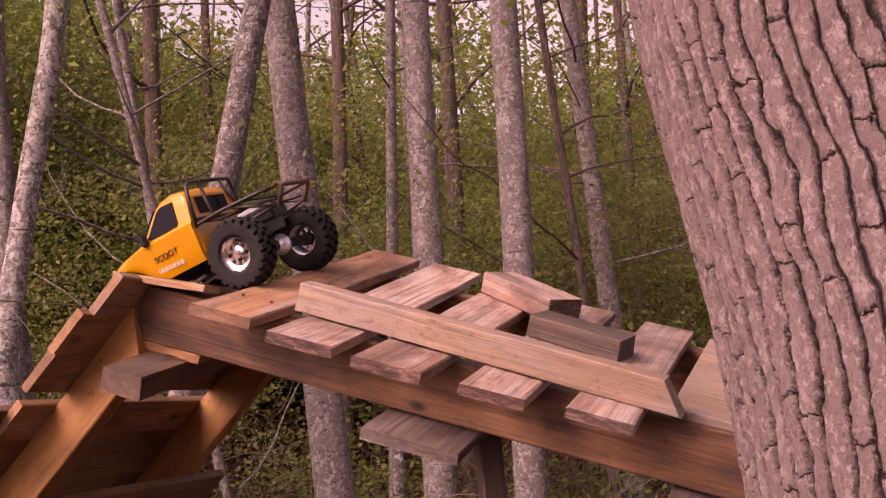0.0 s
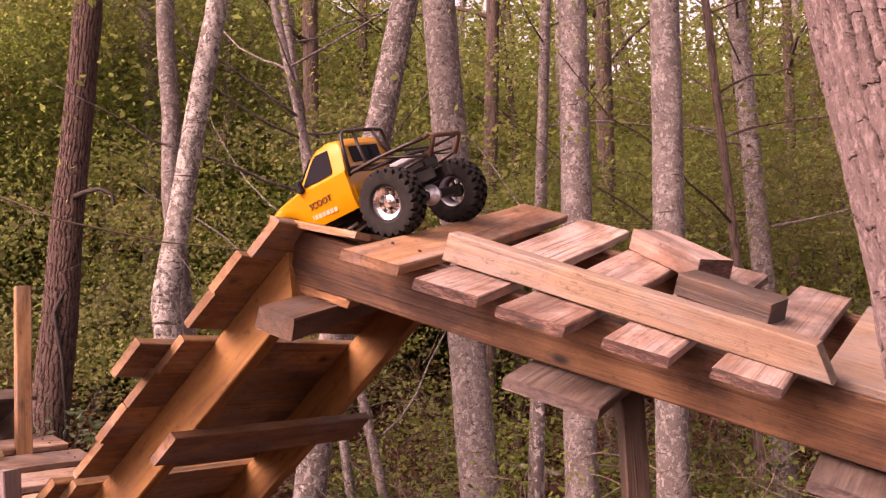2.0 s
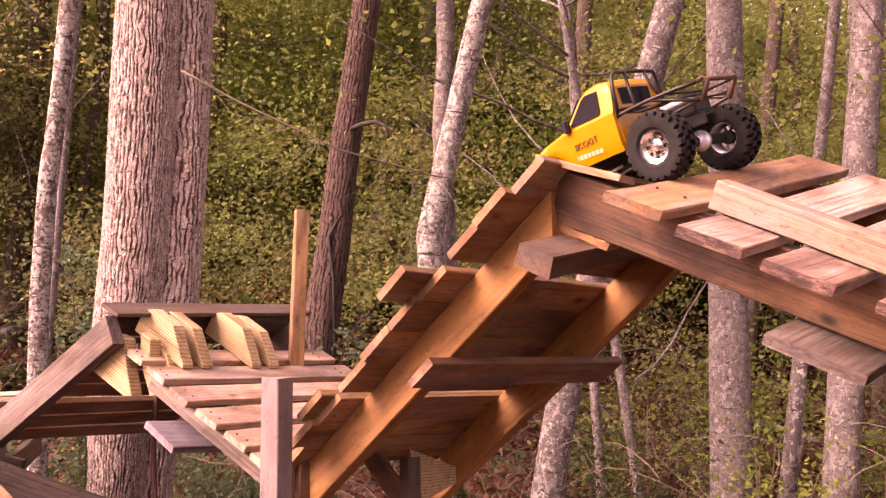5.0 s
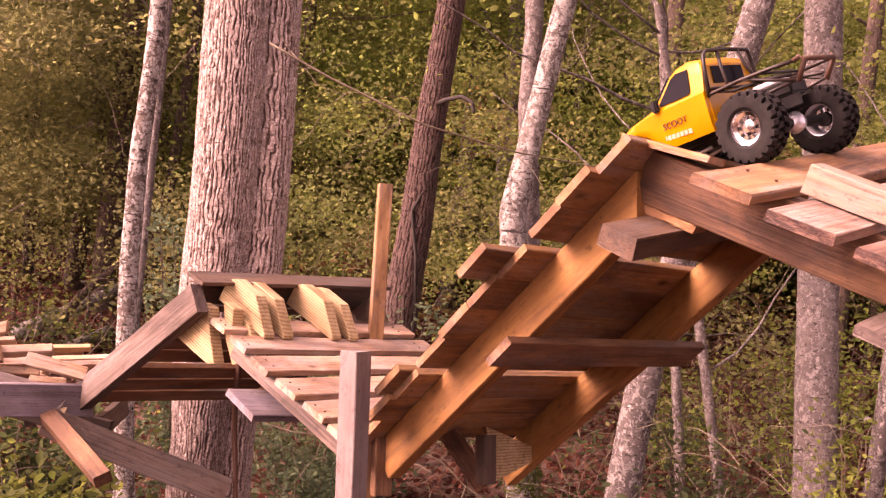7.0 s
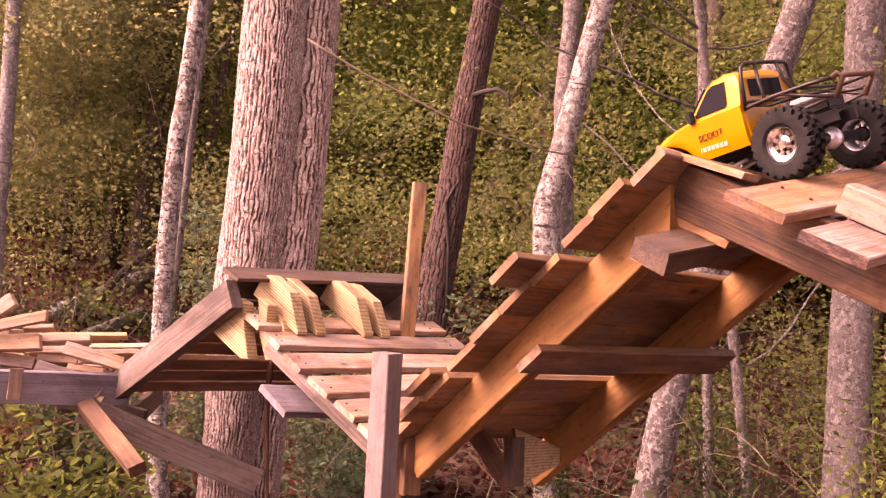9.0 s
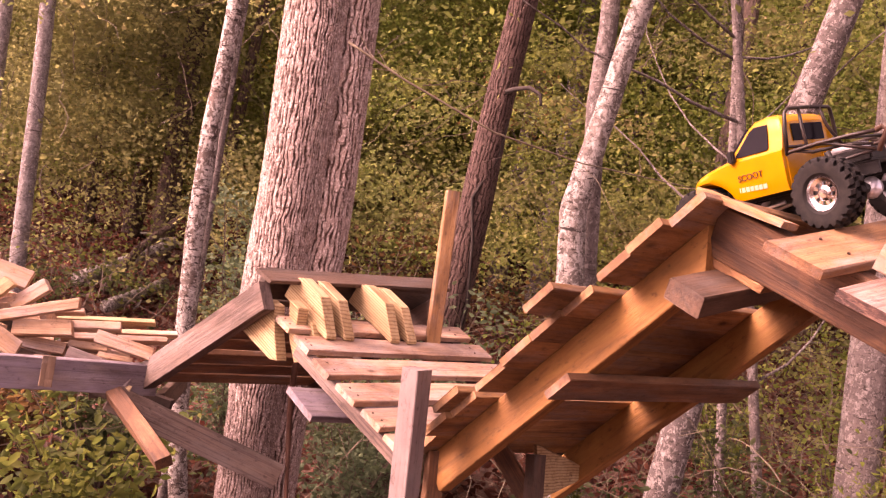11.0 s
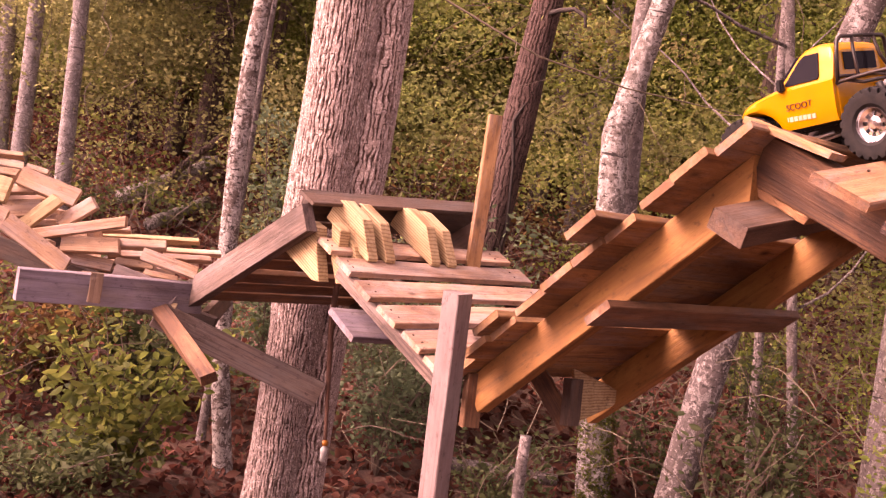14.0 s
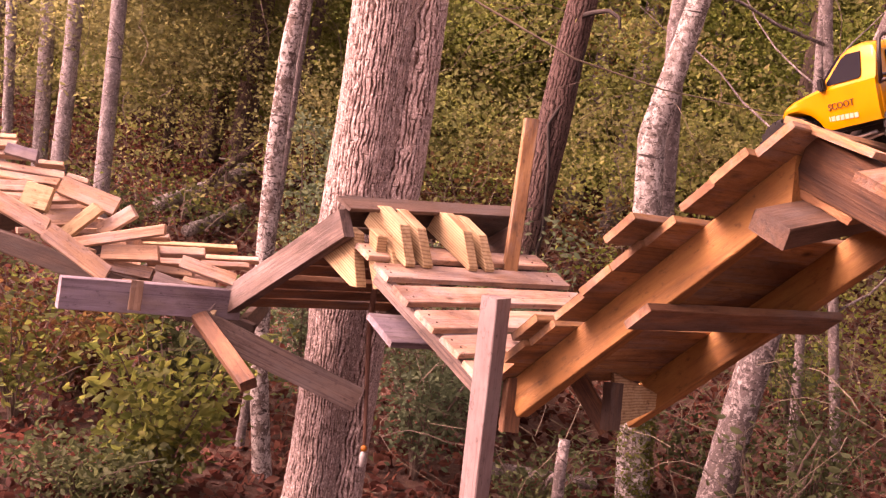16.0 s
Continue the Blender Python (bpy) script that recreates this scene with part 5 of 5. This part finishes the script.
def wheel(e, centre, side, rim_mat, R=0.068, w=0.054):
    """One wheel under the truck: lugged tyre, and under it a rim with holes and a hub."""
    h = w / 2
    lugs, pitch = 22, 6
    wall = [(0.033, 0.72), (0.040, 0.95), (0.054, 1.0), (0.0598, 0.995)]
    tread = [(0.97, 0.0612, 0.0662), (0.80, R - 0.0075, R + 0.0005), (0.62, R - 0.007, R + 0.0025), (0.58, R - 0.0065, R - 0.0065), (0.54, R - 0.006, R + 0.003), (0.10, R - 0.006, R + 0.003), (0.05, R - 0.006, R - 0.006)]
    rows = [(-y, r0, r0) for r0, y in wall] + [(-y, a, b) for y, a, b in tread] + [(y, a, b) for y, a, b in tread[::-1]] + [(y, r0, r0) for r0, y in wall[::-1]]
    v, f, k, n = [], [], len(rows), lugs * pitch
    for i in range(n):
        a = 2 * math.pi * i / n
        for y, low, high in rows:
            p = (i / pitch + (0.5 if y > 0 else 0.0) + (0.5 if abs(y) > 0.57 else 0.0)) % 1.0
            rad = high if p < 0.6 else low
            b = a + 0.10 * abs(y)
            v.append(Vector((rad * math.cos(b), y * h, rad * math.sin(b))))
    for i in range(n):
        for q in range(k):
            f.append((i * k + q, i * k + (q + 1) % k, (i + 1) % n * k + (q + 1) % k, (i + 1) % n * k + q))
    tyre = mesh_ob("wheel", v, f, RUBBER)
    tyre["label"] = "lugged black rubber tyre"
    tyre.location = centre
    tyre.parent = e
    # rim: outer ring and a dished face made of spokes between holes
    bm = bmesh.new()
    segs, holes, s = 48, 8, side
    rings = [(0.034, h * 0.80), (0.031, h * 0.62), (0.024, h * 0.50), (0.015, h * 0.50), (0.009, h * 0.62), (0.0, h * 0.66)]
    grid = [[bm.verts.new((r * math.cos(2 * math.pi * i / segs), s * y, r * math.sin(2 * math.pi * i / segs))) for i in range(segs)] for r, y in rings[:-1]]
    hub = bm.verts.new((0, s * rings[-1][1], 0))
    for q in range(len(grid) - 1):
        for i in range(segs):
            if q == 2 and i % (segs // holes) in (0, 1, 2):
                continue
            bm.faces.new((grid[q][i], grid[q][(i + 1) % segs], grid[q + 1][(i + 1) % segs], grid[q + 1][i]))
    for i in range(segs):
        bm.faces.new((grid[-1][i], grid[-1][(i + 1) % segs], hub))
    ext = bmesh.ops.extrude_face_region(bm, geom=bm.faces[:])
    bmesh.ops.translate(bm, vec=(0, -s * 0.004, 0), verts=[g for g in ext["geom"] if isinstance(g, bmesh.types.BMVert)])
    bmesh.ops.recalc_face_normals(bm, faces=bm.faces)
    me = bpy.data.meshes.new("rim")
    bm.to_mesh(me)
    bm.free()
    me.materials.append(rim_mat)
    rim = new("rim", me)
    rim.parent = tyre
    v, f = ring_solid([(0.0315, -h * 0.74), (0.0345, -h * 0.74), (0.0345, h * 0.66), (0.0315, h * 0.66)], 40)
    barrel = mesh_ob("rim_barrel", v, f, SILVER, True)
    barrel.parent = tyre
    v, f = ring_solid([(0.0, -h * 0.5), (0.011, -h * 0.5), (0.014, h * 0.2), (0.0, h * 0.2)], 24)
    back = mesh_ob("wheel_hub", v, f, BLACK)
    back.parent = tyre
    return tyre


def local_part(e, name, v, f, mat, label="", smooth=False):
    ob = mesh_ob(name, v, f, mat, smooth)
    ob.parent = e
    if label:
        ob["label"] = label
    return ob


def box_part(e, name, lo, hi, mat, label="", ease=0.003):
    bm = bmesh.new()
    bmesh.ops.create_cube(bm, size=1)
    for v in bm.verts:
        v.co = Vector([(lo[i] + hi[i]) / 2 + v.co[i] * (hi[i] - lo[i]) for i in range(3)])
    bmesh.ops.bevel(bm, geom=bm.edges[:], offset=ease, segments=2, affect="EDGES")
    me = bpy.data.meshes.new(name)
    bm.to_mesh(me)
    bm.free()
    me.materials.append(mat)
    ob = new(name, me)
    ob.parent = e
    if label:
        ob["label"] = label
    return ob


def lettering(e, text, m, size, mat, name, label):
    cu = bpy.data.curves.new(name, "FONT")
    cu.body, cu.size, cu.extrude, cu.align_x = text, size, 0.0006, "CENTER"
    tmp = bpy.data.objects.new(name, cu)
    scene.collection.objects.link(tmp)
    bpy.context.view_layer.update()
    me = bpy.data.meshes.new_from_object(tmp.evaluated_get(bpy.context.evaluated_depsgraph_get()))
    bpy.data.objects.remove(tmp)
    me.materials.clear()
    me.materials.append(mat)
    ob = new(name, me)
    ob.matrix_local = m
    ob.parent = e
    ob["label"] = label
    return ob


def model_truck(m, body_mat, rim_mat, label, word=""):
    WB, TR = 0.315, 0.122
    e = new("model_truck")
    e.empty_display_size = 0.05
    e.matrix_world = m
    tagged(e, label, "model truck", "model trucks on the ramps")
    for x in (0.0, WB):
        for s in (1, -1):
            wheel(e, (x, s * TR, 0), s, rim_mat)
        v, f = tube([(x, -TR + 0.02, 0), (x, TR - 0.02, 0)], 0.011, 10)
        local_part(e, "axle", v, f, BLACK, smooth=True)
        v, f = ring_solid([(0.0, -0.02), (0.016, -0.018), (0.023, 0.0), (0.016, 0.018), (0.0, 0.02)], 16)
        ob = local_part(e, "differential", v, f, SILVER if x == 0 else BLACK, smooth=True)
        ob.location = (x, -0.02, 0)

    # shell: stations along the truck, each a half section from sill to roof line
    def sill(x):
        d = abs(x - WB)
        arch = math.sqrt(max(0.0, 0.078 ** 2 - d * d)) if d < 0.078 else 0.0
        return max(0.026 + 0.02 * max(0, x - WB - 0.02) / 0.03, arch)

    def top(x):
        pts = [(0.106, 0.165), (0.112, 0.180), (0.145, 0.188), (0.178, 0.184), (0.195, 0.174), (0.247, 0.117), (0.27, 0.113), (0.31, 0.105), (0.343, 0.094), (0.356, 0.078)]
        for (a, za), (b, zb) in zip(pts, pts[1:]):
            if x <= b:
                return za + (zb - za) * (x - a) / (b - a)
        return pts[-1][1]
    xs = [0.106 + (0.356 - 0.106) * i / 52 for i in range(53)]
    verts, faces = [], []
    for x in xs:
        t, b = top(x), sill(x)
        belt = min(0.112 - 0.02 * max(0, (x - 0.245) / 0.1), t - 0.006)
        bulge = 0.006 * math.exp(-((x - WB) / 0.07) ** 2)
        w = 0.096 + bulge - 0.010 * max(0, (x - 0.328) / 0.028)
        wt = 0.092 - 0.020 * max(0, (t - 0.112) / 0.077) - 0.006 * max(0, (x - 0.318) / 0.038)
        mid = b + (belt - b) * 0.5
        half = [(w - 0.004, b), (w, b + 0.2 * (belt - b)), (w, mid), (w - 0.001, belt - 0.004), (w - 0.005, belt), (wt + 0.45 * (w - 0.006 - wt), belt + 0.5 * (t - belt)), (wt, t - 0.007), (wt - 0.006, t - 0.0015), (wt * 0.6, t + 0.0015), (0.0, t + 0.003)]
        row = [(x, y, z) for y, z in half] + [(x, -y, z) for y, z in half[-2::-1]]
        verts += [Vector(p) for p in row]
    k = 19
    for i in range(len(xs) - 1):
        for q in range(k - 1):
            faces.append((i * k + q, i * k + q + 1, (i + 1) * k + q + 1, (i + 1) * k + q))
    faces.append(tuple(range(k)))
    faces.append(tuple((len(xs) - 1) * k + q for q in range(k))[::-1])
    body = local_part(e, "body", verts, faces, body_mat, "glossy painted pickup shell", True)
    edge = body.modifiers.new("edge", "EDGE_SPLIT")
    edge.split_angle = radians(38)

    def side_y(x, z):
        t = top(x)
        wt = 0.092 - 0.020 * max(0, (t - 0.112) / 0.077)
        f = min(1, max(0, (z - 0.112) / max(0.001, t - 0.007 - 0.112)))
        return 0.091 + (wt - 0.091) * f + 0.0022

    def pane(name, outline, s, parent, mat):
        pts = [Vector((x, s * side_y(x, z), z)) for x, z in outline]
        inn = [p - Vector((0, s * 0.003, 0)) for p in pts]
        n = len(pts)
        fs = [tuple(range(n)), tuple(range(2 * n - 1, n - 1, -1))] + [(q, n + q, n + (q + 1) % n, (q + 1) % n) for q in range(n)]
        return local_part(parent, name, pts + inn, fs, mat, "dark tinted window")
    for s in (1, -1):
        pane("side_window", ((0.140, 0.122), (0.143, 0.170), (0.176, 0.172), (0.188, 0.166), (0.226, 0.122), (0.220, 0.117), (0.144, 0.117)), s, body, TINTED)
        box_part(body, "mirror", (0.222, s * 0.098 - 0.005, 0.108), (0.237, s * 0.098 + 0.009, 0.134), BLACK, "black door mirror", 0.003)
    ws = [(0.199, 0.070, 0.1715), (0.199, -0.070, 0.1715), (0.242, -0.081, 0.1245), (0.242, 0.081, 0.1245)]
    v = [Vector(p) + Vector((0.003, 0, 0.0025)) for p in ws] + [Vector(p) - Vector((0.002, 0, 0.002)) for p in ws]
    local_part(body, "windscreen", v, [(0, 1, 2, 3), (7, 6, 5, 4), (0, 4, 5, 1), (1, 5, 6, 2), (2, 6, 7, 3), (3, 7, 4, 0)], TINTED, "dark tinted windscreen")
    box_part(body, "rear_window", (0.1032, -0.052, 0.126), (0.1055, 0.052, 0.162), TINTED, "dark rear window", 0.0008)
    box_part(body, "bumper", (0.355, -0.085, 0.046), (0.368, 0.085, 0.062), BLACK, "black front bumper", 0.004)
    box_part(body, "grille", (0.354, -0.05, 0.062), (0.3585, 0.05, 0.076), BLACK, "black grille", 0.001)
    for s in (1, -1):
        box_part(body, "headlight", (0.352, s * 0.068 - 0.012, 0.060), (0.3575, s * 0.068 + 0.012, 0.076), WHITE, "clear headlight", 0.002)
        if word:
            lettering(body, word, axes((0.192, s * 0.0985, 0.066), Vector((-s, 0, 0)), Vector((0, 0, 1)), Vector((0, s, 0))), 0.019, INK, "lettering", "dark red lettering on the door")
        for q in range(7):
            box_part(body, "decal_bar", (0.156 + q * 0.0112, s * 0.0966 - 0.0006, 0.040 + 0.0006 * q), (0.165 + q * 0.0112, s * 0.0966 + 0.0006, 0.050 + 0.0006 * q), WHITEINK, "pale decal stroke", 0.0003)

    def bar(name, pts, rad=0.0036, mat=TUBE, label=""):
        v, f = tube(pts, rad, 8)
        local_part(e, name, v, f, mat, label, True)
    for s in (1, -1):
        bar("cage_hoop", [(0.100, s * 0.086, 0.098), (0.097, s * 0.083, 0.15), (0.095, s * 0.077, 0.183), (0.092, s * 0.068, 0.191), (0.091, 0, 0.192)], 0.0042)
        bar("cage_strut", [(0.091, s * 0.034, 0.192), (0.086, s * 0.042, 0.150), (0.070, s * 0.060, 0.102)], 0.0036)
        bar("bed_rail", [(0.104, s * 0.086, 0.098), (0.094, s * 0.084, 0.101), (0.03, s * 0.080, 0.103), (-0.04, s * 0.070, 0.102), (-0.084, s * 0.058, 0.100)], 0.0042)
        bar("middle_rail", [(0.085, s * 0.081, 0.101), (0.05, s * 0.074, 0.090), (-0.02, s * 0.064, 0.088), (-0.07, s * 0.054, 0.078)], 0.0034)
        bar("lower_rail", [(0.095, s * 0.070, 0.055), (0.0, s * 0.062, 0.060), (-0.074, s * 0.05, 0.066)], 0.0036)
        bar("diagonal", [(0.02, s * 0.079, 0.102), (-0.025, s * 0.066, 0.084), (-0.072, s * 0.052, 0.066)], 0.0034)
        bar("tail_upright", [(-0.084, s * 0.058, 0.100), (-0.096, s * 0.056, 0.104), (-0.102, s * 0.050, 0.097), (-0.076, s * 0.048, 0.062)], 0.0056, RUST, "rusty tail tube")
        bar("shock", [(0.0 + 0.01, s * 0.045, 0.01), (0.035, s * 0.05, 0.085)], 0.007, BLACK, "black coil-over shock")
        bar("shock", [(WB - 0.01, s * 0.045, 0.01), (WB - 0.03, s * 0.05, 0.075)], 0.007, BLACK, "black coil-over shock")
        bar("link_arm", [(0.012, s * 0.035, -0.006), (0.13, s * 0.03, 0.008)], 0.004, SILVER, "thin metal link arm")
        bar("link_arm", [(WB - 0.012, s * 0.035, -0.006), (0.17, s * 0.03, 0.008)], 0.004, SILVER, "thin metal link arm")
        box_part(e, "chassis_rail", (-0.06, s * 0.030 - 0.003, 0.022), (0.33, s * 0.030 + 0.003, 0.046), BLACK, "black chassis rail", 0.001)
    bar("cage_crossbar", [(-0.102, -0.050, 0.098), (-0.102, 0.050, 0.098)], 0.0052, RUST, "rusty tail tube")
    bar("cage_crossbar", [(-0.012, -0.074, 0.103), (-0.012, 0.074, 0.103)], 0.0034)
    bar("cage_crossbar", [(0.096, -0.084, 0.112), (0.096, 0.084, 0.112)], 0.0034)
    for s in (1, -1):
        box_part(body, "lower_panel", (0.1035, s * 0.060 - 0.026, 0.034), (0.1065, s * 0.060 + 0.026, 0.104), body_mat, "painted cab back panel", 0.0012)
    box_part(e, "skid_plate", (0.10, -0.028, 0.006), (0.21, 0.028, 0.022), BLACK, "black skid plate", 0.003)
    box_part(e, "battery_tray", (-0.045, -0.028, 0.050), (0.055, 0.028, 0.078), BLACK, "black battery and electronics tray", 0.004)
    box_part(e, "battery", (-0.02, -0.020, 0.078), (0.05, 0.020, 0.092), SILVER, "silver battery pack", 0.004)
    box_part(e, "motor", (0.08, -0.025, 0.03), (0.14, 0.025, 0.075), BLACK, "black motor housing", 0.006)
    return e


model_truck(axes((-0.3458, 2.1595, 1.9630), (-0.8477, 0.4612, -0.2623), (-0.4092, -0.8829, -0.2301), (-0.3377, -0.0877, 0.9371)), YELLOW, CHROME,
            "yellow model pickup crawler with chrome wheels tipping over the ramp's crest", "SCOOT")
CA = FA.to_3x3()
ahead = -CA.col[0]
left_side = (-CA.col[1]).normalized()
model_truck(axes(FA @ Vector((1.55 + 0.315, 0.28, 0.090)), ahead, left_side, ahead.cross(left_side)), REDBODY, GREENRIM,
            "red model crawler with green-rimmed wheels waiting low on the ramp")


# ---- small things in the wood ----
def shrub(label, at, width, height, leaves, size, mat, seed, group="shrubs on the forest floor"):
    x, y = at
    z = ground_z(x, y)
    e = thing("shrub", (x, y, z), label, "shrub", group)
    r = random.Random(seed)
    ends = []
    for i in range(16):
        a = r.uniform(0, 2 * math.pi)
        d = Vector((math.cos(a) * width, math.sin(a) * width, height)) * r.uniform(0.5, 1.0)
        pts = [Vector((x, y, z - 0.03)) + Vector((d.x * s ** 1.3, d.y * s ** 1.3, d.z * s)) + 0.03 * Vector((r.uniform(-1, 1), r.uniform(-1, 1), 0)) * s for s in (0, 0.2, 0.4, 0.6, 0.8, 1.0)]
        ends += [tuple(p) for p in pts[2:]]
        v, f = tube(pts, 0.006, 5, 0.3)
        part("stem", v, f, TWIGM, e)
    under(leaf_object("leaves", leaf_cloud(ends, 0.085, max(3, leaves // len(ends)), size, seed, 0.5, True), mat, True), e)


shrub("deep green broad-leaved seedling beside the leaning birch", (-1.13, 4.72), 0.24, 0.80, 260, 0.050, LEAF_FERN, 61)
shrub("yellow-green shrub with broad leaves under the walkway", (-3.30, 3.12), 0.42, 0.80, 1250, 0.054, LEAF_BUSH, 31)
shrub("rusty brown and yellow shrub beside the walkway", (-4.45, 3.45), 0.55, 0.75, 1500, 0.048, LEAF_RUST, 32)
shrub("yellow-green shrub with small leaves beside the walkway", (-4.25, 3.05), 0.35, 0.75, 700, 0.042, LEAF_BUSH, 40)
shrub("low deep green ferny shrub beside the oak", (-2.72, 4.25), 0.40, 1.05, 2600, 0.034, LEAF_BLUE, 41)
shrub("low deep green ferny shrub on the fallen leaves", (-3.42, 2.80), 0.40, 0.32, 1600, 0.034, LEAF_FERN, 42)
shrub("deep green shrub among fallen leaves", (-3.10, 4.95), 0.45, 0.60, 1800, 0.040, LEAF_FERN, 43)
shrub("dense green shrub near the slender white tree", (-4.0, 3.9), 0.45, 0.80, 1900, 0.045, LEAF_FERN, 33)
shrub("upright blue-green shrub between two trees", (-3.36, 4.10), 0.26, 1.72, 3000, 0.034, LEAF_BLUE, 44)
shrub("green shrub behind the peak", (-2.78, 4.75), 0.45, 1.35, 2200, 0.042, LEAF_BLUE, 34)
shrub("green shrub with fresh leaves below the ramp", (-1.02, 5.15), 0.28, 0.95, 1300, 0.034, LEAF_FERN, 35)
shrub("green shrub with fresh leaves below the ramp", (-0.35, 4.85), 0.28, 1.15, 1300, 0.036, LEAF_GREEN, 36)
shrub("dark green shrub on the forest floor", (-2.1, 4.35), 0.3, 0.45, 800, 0.034, LEAF_FERN, 37)
shrub("green shrub beside a pale tree", (0.45, 5.7), 0.5, 1.0, 1400, 0.038, LEAF_GREEN, 38)
for k, (x, y, tall) in enumerate(((-0.75, 6.2, 1.3), (0.10, 6.1, 1.2), (0.80, 5.4, 1.0), (-1.5, 6.4, 1.2), (0.75, 6.6, 1.3))):
    shrub("leafy green shrub between the pale trees", (x, y), 0.42, tall, 1400, 0.038, LEAF_GREEN, 60 + k)
shrub("dark green shrub on the forest floor", (-1.55, 5.2), 0.35, 0.55, 700, 0.036, LEAF_FERN, 39)


def branch(name, label, pts, rad, mat, twig=0, seed=1, taper=0.5):
    e = thing(name, pts[0], label, "branch")
    fine = []
    for a, b in zip(pts, pts[1:]):
        for k in range(4):
            p = Vector(a).lerp(Vector(b), k / 4)
            fine.append(p + 0.15 * rad * Vector((noise.noise(p * 9), noise.noise(p * 9 + Vector((3, 0, 0))), noise.noise(p * 9 + Vector((0, 3, 0))))))
    fine.append(Vector(pts[-1]))
    v, f = tube(fine, rad, 8, taper)
    part("stem", v, f, mat, e, smooth=True)
    r = random.Random(seed)
    for i in range(twig):
        p = fine[r.randrange(2, len(fine))]
        d = Vector((r.uniform(-1, 1), r.uniform(-1, 1), r.uniform(-1, 0.5))).normalized()
        q = [p]
        for k in range(5):
            d = (d + 0.4 * Vector((r.uniform(-1, 1), r.uniform(-1, 1), r.uniform(-1, 1)))).normalized()
            q.append(q[-1] + d * r.uniform(0.04, 0.1))
        v, f = tube(q, rad * 0.35, 5, 0.4)
        part("twig", v, f, mat, e)
    return e


branch("hanging_branch", "long thin bare branch hanging beside the oak", [(-2.089, 2.767, 2.298), (-1.904, 2.857, 2.204), (-1.639, 3.038, 2.087), (-1.448, 3.359, 2.052), (-1.2, 3.9, 2.06)], 0.0042, PALETWIG, 6, 4)
branch("climbing_vine", "brown vine winding up the dark pine", [(-2.80, 5.20, 0.95), (-2.76, 5.235, 1.35), (-2.775, 5.20, 1.7), (-2.815, 5.18, 1.95), (-2.735, 5.265, 2.2), (-2.728, 5.285, 2.4), (-2.78, 5.215, 2.7)], 0.011, DEADWOOD, 0, 3, 0.7)
branch("hooked_branch", "short hooked branch stub on the pine", [(-2.76, 5.25, 2.57), (-2.66, 5.19, 2.585), (-2.559, 5.15, 2.592), (-2.49, 5.147, 2.56), (-2.474, 5.147, 2.50)], 0.016, DEADWOOD)
branch("fallen_log", "pale fallen birch log on the leaves", [(-7.19, 6.44, 0.78), (-7.16, 7.0, 0.99), (-7.13, 7.51, 1.20)], 0.068, BIRCH, 2, 6, 0.8)
branch("fallen_log", "short pale fallen log on the leaves", [(-6.35, 6.02, 0.69), (-6.6, 6.6, 0.76), (-6.9, 7.22, 0.84)], 0.056, BIRCH, 1, 7, 0.8)
branch("fallen_stick", "pale fallen stick on the leafy bank", [(-0.90, 8.60, 0.88), (-0.62, 8.46, 0.86), (-0.31, 8.30, 0.80)], 0.024, PALEGREY, 1, 9, 0.7)
branch("fallen_log", "grey fallen log below the ramp", [(-2.5, 4.60, 0.14), (-2.02, 4.88, 0.16)], 0.045, BEECH, 3, 8, 0.8)
branch("leaning_branch", "dead branch leaning among the trees", [(-6.95, 6.55, 0.72), (-6.73, 6.64, 1.13), (-6.46, 6.93, 1.56)], 0.05, BROWN, 4, 9)
branch("stump", "thin pale stump on the forest floor", [(-1.879, 4.132, 0.0), (-1.90, 4.12, 0.55)], 0.03, BEECH, 2, 12, 0.9)
branch("hanging_rope", "red-brown rope hanging down the oak", [(-2.121, 2.819, 1.35), (-2.115, 2.815, 1.1), (-2.06, 2.78, 0.9), (-2.0, 2.74, 0.70)], 0.012, ROPE)


def hanging_toy():
    v, f = ring_solid([(0.0, 0.0), (0.007, 0.003), (0.009, 0.02), (0.012, 0.036), (0.010, 0.047), (0.004, 0.055), (0.0, 0.056)], 16)
    turn = Matrix.Rotation(radians(90), 3, "X")
    ob = mesh_ob("hanging_toy", [turn @ p for p in v], f, WHITE, True)
    ob.location = (-2.0, 2.74, 0.635)
    tagged(ob, "small white plastic toy hanging from a rope", "toy")
    v, f = ring_solid([(0.0, 0.0), (0.010, 0.002), (0.011, 0.014), (0.006, 0.02), (0.0, 0.021)], 12)
    cap = mesh_ob("cap", [turn @ p for p in v], f, ORANGE, True)
    cap.location = (0, 0, 0.055)
    cap.parent = ob


hanging_toy()


def moss(path, radius, seed):
    """Small leaves of a creeper up the foot of a trunk."""
    r = random.Random(seed)
    cs = []
    for i in range(900):
        k = r.random() ** 1.2 * (len(path) - 1)
        p = Vector(path[int(k)]).lerp(Vector(path[min(len(path) - 1, int(k) + 1)]), k - int(k))
        a = r.gauss(-0.9, 0.9)
        cs.append((p.x + radius * math.cos(a), p.y + radius * math.sin(a), p.z))
    tagged(leaf_object("creeper", leaf_cloud(cs, 0.012, 6, 0.019, seed, 1.0, True), LEAF_BUSH, True), "yellow-green moss and creeper round a tree's foot", "creeper")


moss(((-1.76, 4.825, 0.05), (-1.794, 4.811, 0.187), (-1.854, 4.788, 0.635), (-1.91, 4.765, 1.05)), 0.084, 51)
